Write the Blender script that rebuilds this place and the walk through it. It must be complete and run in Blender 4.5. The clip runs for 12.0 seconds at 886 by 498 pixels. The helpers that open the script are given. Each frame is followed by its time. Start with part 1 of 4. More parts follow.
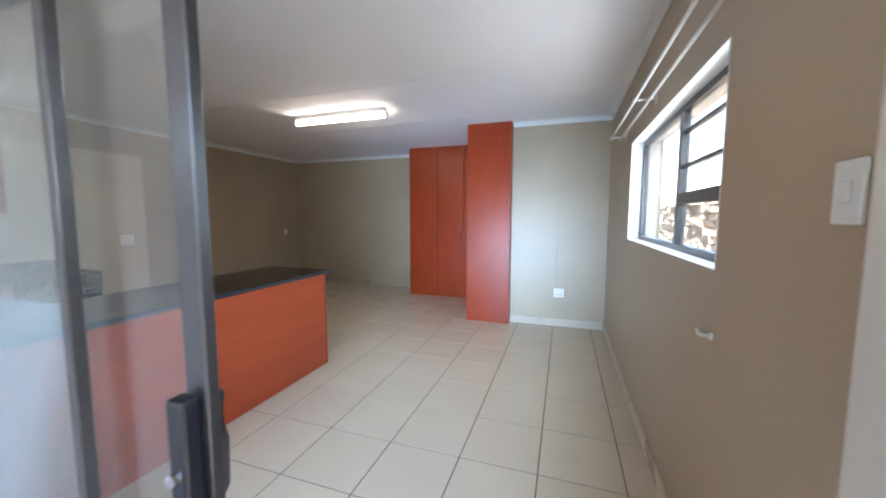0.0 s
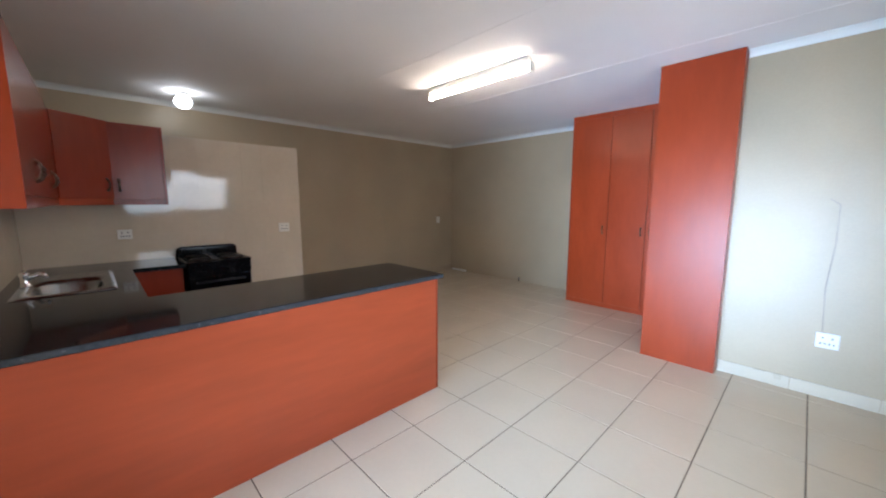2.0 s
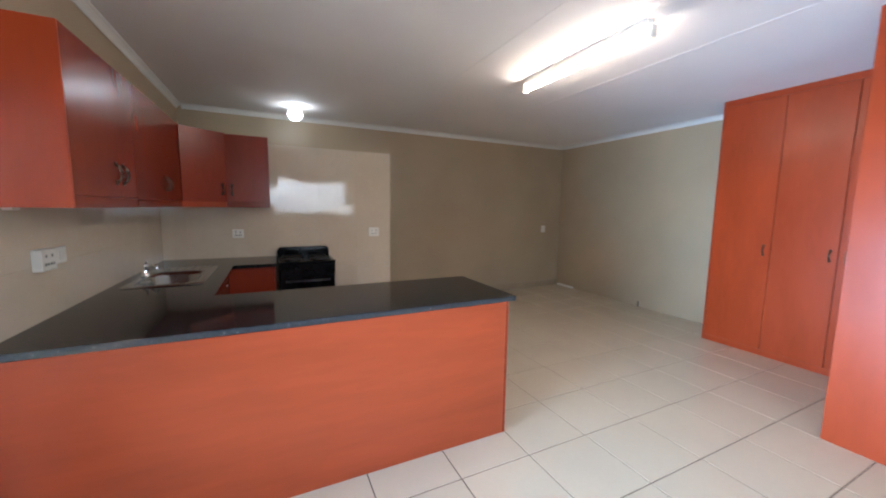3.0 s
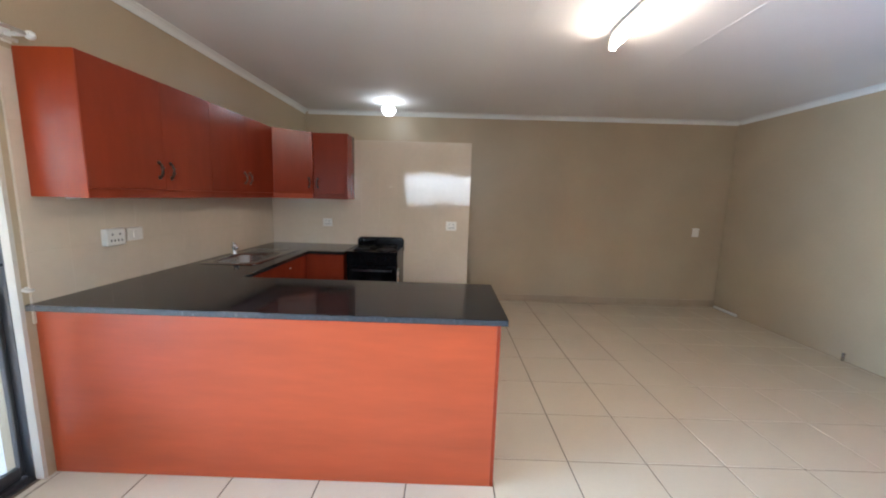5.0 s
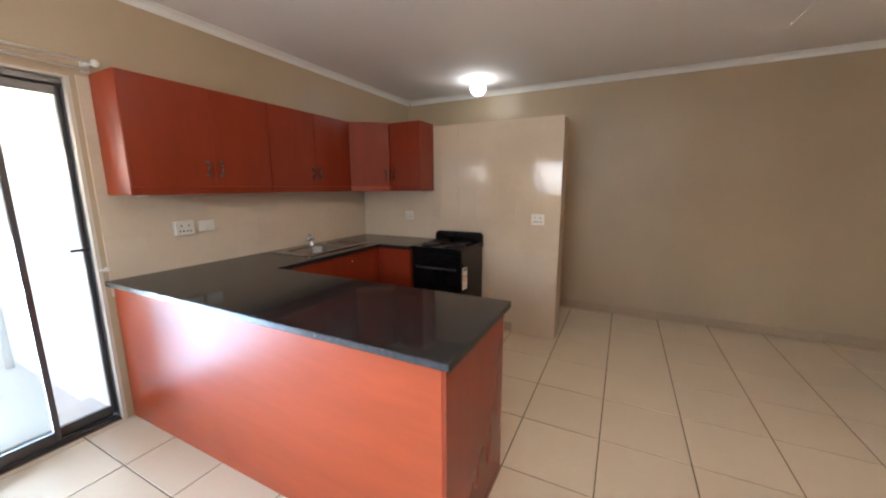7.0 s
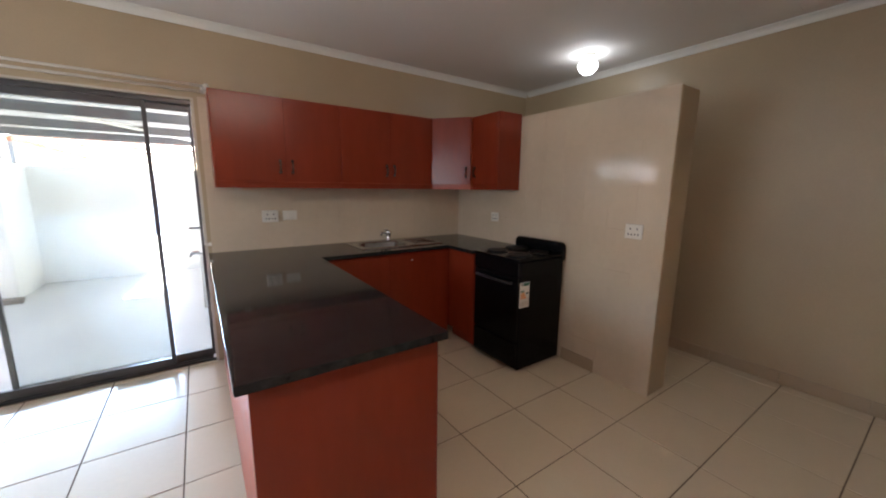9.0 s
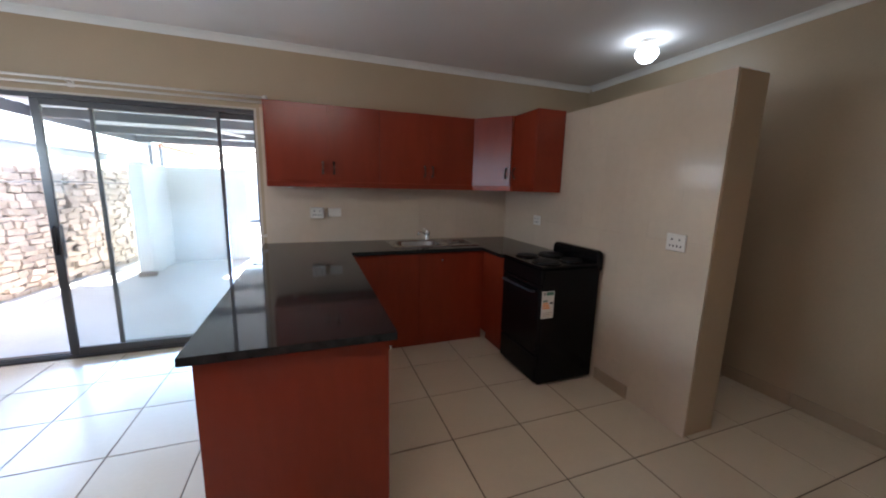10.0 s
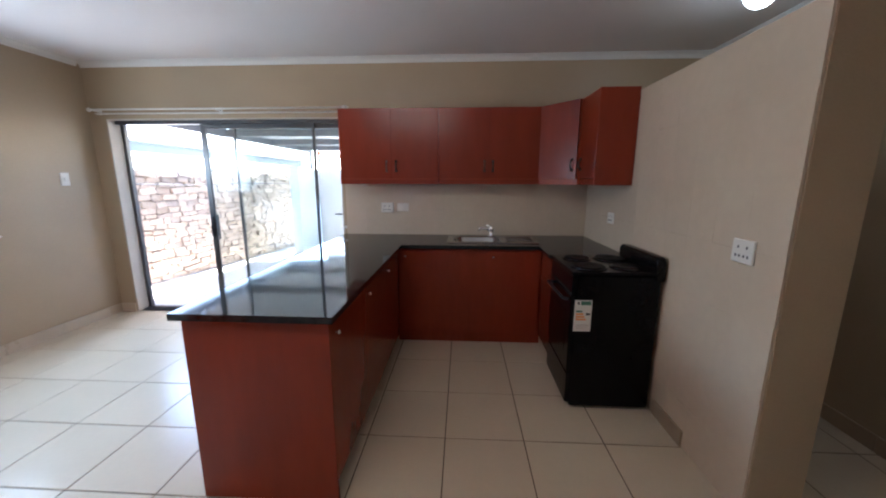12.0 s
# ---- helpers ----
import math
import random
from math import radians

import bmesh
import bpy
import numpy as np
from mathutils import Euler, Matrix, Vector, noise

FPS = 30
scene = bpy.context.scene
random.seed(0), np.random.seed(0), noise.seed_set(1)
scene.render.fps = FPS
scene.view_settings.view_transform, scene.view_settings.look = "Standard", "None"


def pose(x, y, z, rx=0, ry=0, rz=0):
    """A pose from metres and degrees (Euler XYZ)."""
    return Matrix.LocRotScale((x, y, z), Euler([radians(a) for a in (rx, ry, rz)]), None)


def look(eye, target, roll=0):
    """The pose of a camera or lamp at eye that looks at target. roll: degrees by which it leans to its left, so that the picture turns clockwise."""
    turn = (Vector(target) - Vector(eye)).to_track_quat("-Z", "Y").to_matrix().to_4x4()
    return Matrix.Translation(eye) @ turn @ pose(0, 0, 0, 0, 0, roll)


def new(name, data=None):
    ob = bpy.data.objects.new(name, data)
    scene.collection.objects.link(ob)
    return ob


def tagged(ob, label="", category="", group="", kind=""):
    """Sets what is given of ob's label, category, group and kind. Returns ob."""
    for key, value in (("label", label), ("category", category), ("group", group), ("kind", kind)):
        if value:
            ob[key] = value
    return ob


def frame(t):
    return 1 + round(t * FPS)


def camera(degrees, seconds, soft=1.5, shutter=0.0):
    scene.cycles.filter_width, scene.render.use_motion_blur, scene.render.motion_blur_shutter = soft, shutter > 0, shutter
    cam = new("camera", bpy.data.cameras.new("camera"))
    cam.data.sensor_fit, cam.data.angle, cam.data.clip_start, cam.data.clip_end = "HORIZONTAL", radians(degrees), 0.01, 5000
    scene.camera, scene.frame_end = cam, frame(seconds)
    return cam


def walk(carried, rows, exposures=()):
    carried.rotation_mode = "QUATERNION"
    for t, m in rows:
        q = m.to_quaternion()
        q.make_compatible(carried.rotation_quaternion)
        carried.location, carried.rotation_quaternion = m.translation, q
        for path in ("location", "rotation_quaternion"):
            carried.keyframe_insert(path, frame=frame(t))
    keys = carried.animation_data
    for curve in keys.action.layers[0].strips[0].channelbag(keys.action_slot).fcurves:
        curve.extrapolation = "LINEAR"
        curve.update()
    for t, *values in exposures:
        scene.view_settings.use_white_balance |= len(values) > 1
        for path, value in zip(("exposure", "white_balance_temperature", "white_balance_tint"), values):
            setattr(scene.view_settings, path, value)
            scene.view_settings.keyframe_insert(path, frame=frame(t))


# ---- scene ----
cam = camera(102.4, 12.0, soft=2.0, shutter=0.3)
PATH = [
    (0, (0.006, 0.477, 1.389), (-0.633, 2.363, 1.206), 0.1),
    (0.5, (-0.030, 0.778, 1.373), (-0.775, 2.624, 1.184), -0.2),
    (1, (-0.1, 0.988, 1.396), (-1.119, 2.688, 1.125), -0.6),
    (1.5, (-0.158, 1.218, 1.406), (-1.476, 2.71, 1.205), 1.0),
    (2, (-0.199, 1.454, 1.419), (-1.62, 2.837, 1.157), -0.0),
    (2.5, (-0.306, 1.687, 1.418), (-1.948, 2.807, 1.191), 0.9),
    (3, (-0.339, 1.943, 1.413), (-2.131, 2.803, 1.186), 0.8),
    (3.2, (-0.310, 2.049, 1.416), (-2.149, 2.791, 1.157), 2.3),
    (4.8, (-0.422, 2.915, 1.43), (-2.399, 2.974, 1.135), 1.6),
    (5, (-0.465, 2.96, 1.448), (-2.444, 2.945, 1.16), 1.7),
    (5.5, (-0.594, 3.13, 1.425), (-2.555, 2.882, 1.116), -0.7),
    (6, (-0.774, 3.339, 1.442), (-2.685, 2.863, 1.09), -0.8),
    (6.5, (-0.956, 3.538, 1.432), (-2.768, 2.765, 1.09), 0.0),
    (7, (-1.128, 3.708, 1.433), (-2.887, 2.821, 1.089), -0.3),
    (7.5, (-1.349, 3.842, 1.428), (-2.965, 2.712, 1.099), 1.9),
    (7.7, (-1.412, 3.900, 1.44), (-2.941, 2.668, 1.058), -0.2),
    (9.3, (-2.138, 4.305, 1.405), (-3.148, 2.608, 1.095), 0.4),
    (9.5, (-2.207, 4.322, 1.406), (-3.134, 2.577, 1.099), -0.4),
    (10, (-2.457, 4.473, 1.418), (-3.14, 2.624, 1.076), 1.3),
    (10.5, (-2.616, 4.516, 1.402), (-3.161, 2.621, 1.07), -1.0),
    (11, (-2.825, 4.515, 1.405), (-3.133, 2.566, 1.078), 0.1),
    (11.5, (-3.024, 4.524, 1.409), (-3.156, 2.556, 1.079), -1.3),
    (12, (-3.244, 4.569, 1.422), (-3.14, 2.607, 1.048), 0.1),
]
EXPOSURES = [(0, 3.42, 6350, 15), (0.5, 3.36, 6200, 15), (1.0, 3.34, 6300, 16), (1.5, 3.6, 6450, 17), (3, 4.07, 6350, 16), (5, 4.42, 6350, 14), (5.5, 4.55, 6350, 14), (6, 4.7, 6450, 15), (7, 4.45, 7100, 19), (7.5, 4.26, 7300, 20), (9.5, 3.78, 6500, 17), (10.5, 3.62, 5850, 15), (11, 3.72, 5850, 15), (12, 3.9, 5850, 15)]
walk(cam, [(t, look(eye, target, roll)) for t, eye, target, roll in PATH], EXPOSURES)

# ---- world, sun, large lights ----
world = bpy.data.worlds.new("sky")
scene.world = world
world.use_nodes = True
wn = world.node_tree
sky = wn.nodes.new("ShaderNodeTexSky")
sky.sky_type, sky.sun_disc = "NISHITA", False
sky.sun_elevation, sky.sun_rotation = radians(45), radians(187)
wn.links.new(sky.outputs[0], wn.nodes["Background"].inputs[0])
wn.nodes["Background"].inputs[1].default_value = 0.15


def lamp(name, kind, m, energy, colour, **more):
    data = bpy.data.lights.new(name, kind)
    data.energy, data.color = energy, colour
    if kind == "AREA":
        data.shape, data.size, data.size_y = "RECTANGLE", more["size"], more["size_y"]
        data.spread = radians(more["spread"])
    if kind == "SUN":
        data.angle = more["angle"]
    if kind == "POINT":
        data.shadow_soft_size = more["radius"]
    ob = new(name, data)
    ob.matrix_world = m
    return ob


SUN = Vector((-0.12, -1.0, 1.0))
lamp("sun", "SUN", look(SUN * 20, (0, 0, 0)), 5.0, (1.0, 0.95, 0.86), angle=radians(0.5))
# daylight that enters by the sliding door and by the window
lamp("door_daylight", "AREA", look((-0.85, 0.985, 0.62), (-1.25, 4.6, 0.80)), 5.2, (0.40, 0.66, 1.0), size=1.9, size_y=1.15, spread=66)
lamp("window_daylight", "AREA", look((0.575, 2.82, 1.58), (-2.0, 2.9, 1.5)), 2.0, (0.70, 0.87, 1.0), size=1.7, size_y=0.7, spread=180)

# ---- materials ----


def nodes_of(name):
    m = bpy.data.materials.new(name)
    m.use_nodes = True
    return m, m.node_tree.nodes, m.node_tree.links, m.node_tree.nodes["Principled BSDF"]


def material(name, colour, rough=0.5, metal=0.0, scale=3.0, vary=0.12, grain=60.0, bump=0.1, stretch=(1, 1, 1), each=0.0, spec=0.5, rvary=0.1, wave=0.0):
    """Colour with a broad and a fine variation, relief, and a change from piece to piece."""
    m, n, l, b = nodes_of(name)
    geo = n.new("ShaderNodeNewGeometry")
    mp = n.new("ShaderNodeMapping")
    mp.inputs["Scale"].default_value = stretch
    l.new(geo.outputs["Position"], mp.inputs["Vector"])
    broad, fine = n.new("ShaderNodeTexNoise"), n.new("ShaderNodeTexNoise")
    broad.inputs["Scale"].default_value, broad.inputs["Detail"].default_value = scale, 4
    fine.inputs["Scale"].default_value, fine.inputs["Detail"].default_value = grain, 3
    l.new(mp.outputs[0], broad.inputs["Vector"])
    l.new(mp.outputs[0], fine.inputs["Vector"])
    mix = n.new("ShaderNodeMath")
    mix.operation = "MULTIPLY_ADD"
    mix.inputs[1].default_value = 0.4
    l.new(fine.outputs[0], mix.inputs[0])
    l.new(broad.outputs[0], mix.inputs[2])
    last = mix
    if each:
        info = n.new("ShaderNodeObjectInfo")
        add = n.new("ShaderNodeMath")
        add.operation = "MULTIPLY_ADD"
        add.inputs[1].default_value = each
        l.new(info.outputs["Random"], add.inputs[0])
        l.new(mix.outputs[0], add.inputs[2])
        last = add
    ramp = n.new("ShaderNodeMapRange")
    ramp.inputs["From Min"].default_value, ramp.inputs["From Max"].default_value = 0.35, 1.05 + each
    ramp.inputs["To Min"].default_value, ramp.inputs["To Max"].default_value = 1 - vary, 1 + vary
    l.new(last.outputs[0], ramp.inputs["Value"])
    vm = n.new("ShaderNodeVectorMath")
    vm.operation = "SCALE"
    vm.inputs[0].default_value = colour
    l.new(ramp.outputs[0], vm.inputs["Scale"])
    l.new(vm.outputs[0], b.inputs["Base Color"])
    rr = n.new("ShaderNodeMapRange")
    rr.inputs["To Min"].default_value, rr.inputs["To Max"].default_value = max(0.02, rough - rvary), min(1, rough + rvary)
    l.new(broad.outputs[0], rr.inputs["Value"])
    l.new(rr.outputs[0], b.inputs["Roughness"])
    b.inputs["Metallic"].default_value = metal
    b.inputs["Specular IOR Level"].default_value = spec
    if bump:
        bp = n.new("ShaderNodeBump")
        bp.inputs["Strength"].default_value, bp.inputs["Distance"].default_value = bump, 0.01
        l.new(fine.outputs[0], bp.inputs["Height"])
        l.new(bp.outputs[0], b.inputs["Normal"])
    if wave:
        swell, wb = n.new("ShaderNodeTexNoise"), n.new("ShaderNodeBump")
        swell.inputs["Scale"].default_value, swell.inputs["Detail"].default_value = 4.0, 1
        wb.inputs["Strength"].default_value, wb.inputs["Distance"].default_value = 1.0, wave
        l.new(geo.outputs["Position"], swell.inputs["Vector"])
        l.new(swell.outputs[0], wb.inputs["Height"])
        if bump:
            l.new(bp.outputs[0], wb.inputs["Normal"])
        l.new(wb.outputs[0], b.inputs["Normal"])
    return m


def glowing(name, colour, strength):
    m, n, l, b = nodes_of(name)
    b.inputs["Base Color"].default_value = (0.8, 0.8, 0.8, 1)
    b.inputs["Emission Color"].default_value = (*colour, 1)
    b.inputs["Emission Strength"].default_value = strength
    return m


def clear_glass(name, haze):
    """A thin pane: clear, Fresnel gloss, and a diffuse veil for dirt and reflected daylight."""
    m, n, l, b = nodes_of(name)
    n.remove(b)
    out = n["Material Output"]
    clear, gloss, veil, fres = n.new("ShaderNodeBsdfTransparent"), n.new("ShaderNodeBsdfGlossy"), n.new("ShaderNodeBsdfDiffuse"), n.new("ShaderNodeLayerWeight")
    clear.inputs[0].default_value = (0.93, 0.96, 0.95, 1)
    gloss.inputs["Roughness"].default_value = 0.02
    veil.inputs[0].default_value = (0.7, 0.72, 0.72, 1)
    fres.inputs["Blend"].default_value = 0.5
    steep, lift = n.new("ShaderNodeMath"), n.new("ShaderNodeMath")
    steep.operation, lift.operation = "POWER", "MULTIPLY_ADD"
    steep.inputs[1].default_value, lift.inputs[1].default_value, lift.inputs[2].default_value = 4.5, 0.8, 0.035
    l.new(fres.outputs["Facing"], steep.inputs[0])
    l.new(steep.outputs[0], lift.inputs[0])
    a, c = n.new("ShaderNodeMixShader"), n.new("ShaderNodeMixShader")
    noise_n, rng = n.new("ShaderNodeTexNoise"), n.new("ShaderNodeMapRange")
    noise_n.inputs["Scale"].default_value = 3
    rng.inputs["To Min"].default_value, rng.inputs["To Max"].default_value = haze * 0.5, haze * 1.5
    l.new(noise_n.outputs[0], rng.inputs["Value"])
    l.new(rng.outputs[0], a.inputs[0])
    l.new(clear.outputs[0], a.inputs[1])
    l.new(veil.outputs[0], a.inputs[2])
    l.new(lift.outputs[0], c.inputs[0])
    l.new(a.outputs[0], c.inputs[1])
    l.new(gloss.outputs[0], c.inputs[2])
    l.new(c.outputs[0], out.inputs[0])
    return m


M_WALL = material("olive_beige_paint", (0.405, 0.315, 0.205), 0.40, scale=1.3, vary=0.10, grain=90, bump=0.12)
M_CEIL = material("white_ceiling_board", (0.85, 0.82, 0.80), 0.75, scale=0.8, vary=0.06, grain=120, bump=0.05)
M_TRIM = material("white_cornice", (0.74, 0.74, 0.70), 0.5, scale=4, vary=0.05, bump=0.03)
M_TILE = material("cream_floor_tile", (0.58, 0.485, 0.355), 0.2, scale=2.2, vary=0.07, grain=35, bump=0.03, each=0.25)
M_GROUT = material("brown_grout", (0.105, 0.072, 0.048), 0.9, scale=5, vary=0.3, bump=0.2)
M_SKIRT = material("cream_skirting_tile", (0.53, 0.45, 0.335), 0.3, scale=3, vary=0.1, each=0.2, bump=0.03)
# darker copy of the cream skirting tile, with shade put into its colour
M_SKIRT_SHADE = material("shaded_skirting_tile", (0.36, 0.275, 0.185), 0.35, scale=3, vary=0.15, each=0.2, bump=0.03)
M_WTILE = material("beige_wall_tile", (0.57, 0.475, 0.36), 0.07, scale=2.5, vary=0.08, grain=20, bump=0.02, each=0.15, rvary=0.04)
M_WGROUT = material("pale_wall_grout", (0.57, 0.475, 0.36), 0.8, bump=0.1)
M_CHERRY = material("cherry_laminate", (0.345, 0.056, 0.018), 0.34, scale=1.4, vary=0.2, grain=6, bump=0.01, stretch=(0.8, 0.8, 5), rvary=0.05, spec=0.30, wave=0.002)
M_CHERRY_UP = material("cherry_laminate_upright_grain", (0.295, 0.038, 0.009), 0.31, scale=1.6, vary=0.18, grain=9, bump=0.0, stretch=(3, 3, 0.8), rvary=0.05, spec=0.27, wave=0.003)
# dark tone for doors and carcasses, also painted shade on the peninsula's end
M_CHERRY_DK = material("dark_cherry_laminate", (0.22, 0.030, 0.0115), 0.24, scale=1.4, vary=0.15, grain=7, bump=0.0, stretch=(4, 4, 0.8), rvary=0.03, spec=0.32, wave=0.002)
M_GRANITE = material("black_granite", (0.016, 0.015, 0.015), 0.07, scale=40, vary=0.9, grain=420, bump=0.0, rvary=0.03, spec=0.27)
M_GRANITE_EDGE = material("lit_granite_edge", (0.034, 0.036, 0.039), 0.24, scale=60, vary=0.5, grain=420, bump=0.05)
M_STEEL = material("stainless_steel", (0.42, 0.42, 0.42), 0.22, 1.0, scale=4, vary=0.06, grain=200, bump=0.02)
M_CHROME = material("chrome", (0.80, 0.80, 0.80), 0.08, 1.0, vary=0.03, bump=0, rvary=0.03)
M_BRONZE = material("dark_bronze", (0.13, 0.085, 0.06), 0.3, 0.9, vary=0.2, bump=0.02)
M_BLACK = material("black_enamel", (0.004, 0.004, 0.0045), 0.2, scale=4, vary=0.3, bump=0.01, rvary=0.04, spec=0.15)
M_BLACK_MATT = material("black_iron_plate", (0.004, 0.004, 0.004), 0.4, vary=0.3, bump=0.1, spec=0.08)
M_RING = material("dark_polished_steel", (0.055, 0.055, 0.06), 0.10, 1.0, vary=0.1, bump=0, rvary=0.03)
M_FRAME = material("dark_bronze_aluminium", (0.10, 0.10, 0.103), 0.33, 0.7, vary=0.2, bump=0.03)
M_FRAME_BLK = material("black_plastic", (0.012, 0.014, 0.02), 0.35, vary=0.2, bump=0.03)
M_PLASTIC = material("white_plastic", (0.70, 0.68, 0.62), 0.35, vary=0.04, bump=0.02)
M_SLOT = material("socket_slot", (0.03, 0.03, 0.03), 0.6, vary=0.1, bump=0)
M_WHITE = material("white_plaster", (0.84, 0.84, 0.82), 0.8, scale=1.2, vary=0.08, grain=70, bump=0.2)
M_JAMB = material("pale_beige_jamb_paint", (0.53, 0.485, 0.41), 0.5, vary=0.08, bump=0.08)
M_REVEAL = material("white_reveal_paint", (0.70, 0.71, 0.70), 0.5, vary=0.06, bump=0.06)
M_CONC = material("pale_concrete_paving", (0.55, 0.54, 0.52), 0.5, scale=1.1, vary=0.2, grain=50, bump=0.25)
M_STONE = material("rough_boundary_stone", (0.60, 0.48, 0.38), 0.9, scale=0.9, vary=0.62, grain=25, bump=0.6, each=0.4)
M_MORTAR = material("dark_mortar", (0.32, 0.26, 0.21), 0.95, vary=0.25, bump=0.5)
M_SHEET = material("galvanised_roof_sheet", (0.66, 0.67, 0.67), 0.45, 0.15, scale=2, vary=0.12, bump=0.05)
M_ROOF = material("translucent_roof_sheet", (0.27, 0.29, 0.32), 0.5, scale=2, vary=0.12, bump=0.05, spec=0.2)
b = M_ROOF.node_tree.nodes["Principled BSDF"]
thin = M_ROOF.node_tree.nodes.new("ShaderNodeBsdfTranslucent")
thin.inputs[0].default_value = (0.78, 0.78, 0.78, 1)
both = M_ROOF.node_tree.nodes.new("ShaderNodeMixShader")
both.inputs[0].default_value = 0.05
M_ROOF.node_tree.links.new(b.outputs[0], both.inputs[1])
M_ROOF.node_tree.links.new(thin.outputs[0], both.inputs[2])
M_ROOF.node_tree.links.new(both.outputs[0], M_ROOF.node_tree.nodes["Material Output"].inputs[0])
M_RUST = material("orange_primed_steel", (0.24, 0.068, 0.026), 0.6, vary=0.2, bump=0.1)
M_STEELBEAM = material("grey_painted_steel", (0.12, 0.13, 0.15), 0.5, 0.2, vary=0.2, bump=0.1)
M_GLASS = clear_glass("door_glass", 0.04)
M_WGLASS = clear_glass("window_glass", 0.02)
M_TUBE = glowing("lit_tube", (1.0, 0.88, 0.73), 3.9)
M_GLOBE = glowing("lit_globe", (0.82, 0.94, 1.0), 1.15)
M_INK = material("green_print", (0.05, 0.16, 0.10), 0.6, vary=0.05, bump=0)
M_INK_OR = material("orange_print", (0.75, 0.28, 0.06), 0.6, vary=0.05, bump=0)
M_INK_BK = material("black_print", (0.03, 0.03, 0.03), 0.6, vary=0.05, bump=0)
M_FASCIA = material("blue_grey_paint", (0.055, 0.075, 0.10), 0.5, vary=0.15, bump=0.05)
M_EARTH = material("dry_ground", (0.30, 0.25, 0.19), 0.95, scale=0.3, vary=0.3, bump=0.4)

# ---- builders ----
PLACE = {}


def thing(name, at, label, category, group="", kind="", rz=0):
    ob = new(name)
    ob.empty_display_size = 0.1
    ob.matrix_basis = pose(*at, 0, 0, rz)
    PLACE[ob.name] = ob.matrix_basis.copy()
    return tagged(ob, label, category, group, kind)


def hang(ob, parent, m=None):
    """Parents ob, whose mesh is in world metres, or moved by m."""
    ob.parent = parent
    ob.matrix_parent_inverse = PLACE[parent.name].inverted()
    ob.matrix_basis = m or Matrix()
    PLACE[ob.name] = ob.matrix_basis.copy()
    return ob


def mesh_of(name, bm, mat, smooth=False):
    me = bpy.data.meshes.new(name)
    bmesh.ops.recalc_face_normals(bm, faces=bm.faces)
    bm.to_mesh(me)
    bm.free()
    if smooth:
        for p in me.polygons:
            p.use_smooth = True
    for one in mat if isinstance(mat, tuple) else (mat,):
        me.materials.append(one)
    return me


def part(name, bm, mat, parent, label="", smooth=False):
    ob = hang(new(name, mesh_of(name, bm, mat, smooth)), parent)
    return tagged(ob, label)


def setting(name, bm, mat, label, category):
    ob = new(name, mesh_of(name, bm, mat))
    PLACE[ob.name] = Matrix()
    return tagged(ob, label, category, kind="structure")


def box(bm, x0, x1, y0, y1, z0, z1, bevel=0.0, seg=1):
    made = bmesh.ops.create_cube(bm, size=1, matrix=Matrix.Translation(((x0 + x1) / 2, (y0 + y1) / 2, (z0 + z1) / 2)) @ Matrix.Diagonal((abs(x1 - x0), abs(y1 - y0), abs(z1 - z0), 1)))
    if bevel:
        edges = {e for v in made["verts"] for e in v.link_edges}
        bmesh.ops.bevel(bm, geom=list(edges), offset=bevel, segments=seg, affect="EDGES", profile=0.5)
    return bm


def boxes(*rows, bevel=0.0):
    bm = bmesh.new()
    for r in rows:
        box(bm, *r, bevel=bevel)
    return bm


def rod(bm, a, b, r, n=10):
    a, b = Vector(a), Vector(b)
    m = Matrix.Translation((a + b) / 2) @ (b - a).to_track_quat("Z", "Y").to_matrix().to_4x4()
    bmesh.ops.create_cone(bm, cap_ends=True, segments=n, radius1=r, radius2=r, depth=(b - a).length, matrix=m)
    return bm


def tube(bm, points, r, n=8):
    """A bent round bar through the points."""
    pts = [Vector(p) for p in points]
    rings = []
    for i, p in enumerate(pts):
        d = (pts[min(i + 1, len(pts) - 1)] - pts[max(i - 1, 0)]).normalized()
        q = d.to_track_quat("Z", "Y")
        rings.append([bm.verts.new(p + q @ Vector((r * math.cos(k * math.tau / n), r * math.sin(k * math.tau / n), 0))) for k in range(n)])
    for a, b in zip(rings, rings[1:]):
        for k in range(n):
            bm.faces.new((a[k], a[(k + 1) % n], b[(k + 1) % n], b[k]))
    bm.faces.new(rings[0][::-1])
    bm.faces.new(rings[-1])
    return bm


def lathe(bm, profile, at, n=24):
    """Turns (radius, height) rows about the upright axis through at."""
    rings = [[bm.verts.new((at[0] + r * math.cos(k * math.tau / n), at[1] + r * math.sin(k * math.tau / n), at[2] + z)) for k in range(n)] for r, z in profile]
    for a, b in zip(rings, rings[1:]):
        for k in range(n):
            bm.faces.new((a[k], a[(k + 1) % n], b[(k + 1) % n], b[k]))
    bm.faces.new(rings[0][::-1])
    bm.faces.new(rings[-1])
    return bm


def prism(bm, outline, z0, z1):
    """An upright prism over a plan outline."""
    low, top = [bm.verts.new((x, y, z0)) for x, y in outline], [bm.verts.new((x, y, z1)) for x, y in outline]
    k = len(outline)
    for i in range(k):
        bm.faces.new((low[i], low[(i + 1) % k], top[(i + 1) % k], top[i]))
    bm.faces.new(low[::-1])
    bm.faces.new(top)
    return bm


# ---- the room ----
XW, XE, YS, YN = -5.47, 0.505, 1.0, 6.83
YNOOK, XPANEL, YPANEL = 5.14, -0.64, 5.02
CEIL, THICK, THIN = 2.56, 0.22, 0.21
DX0, DX1, DTOP = -2.05, 0.335, 2.03
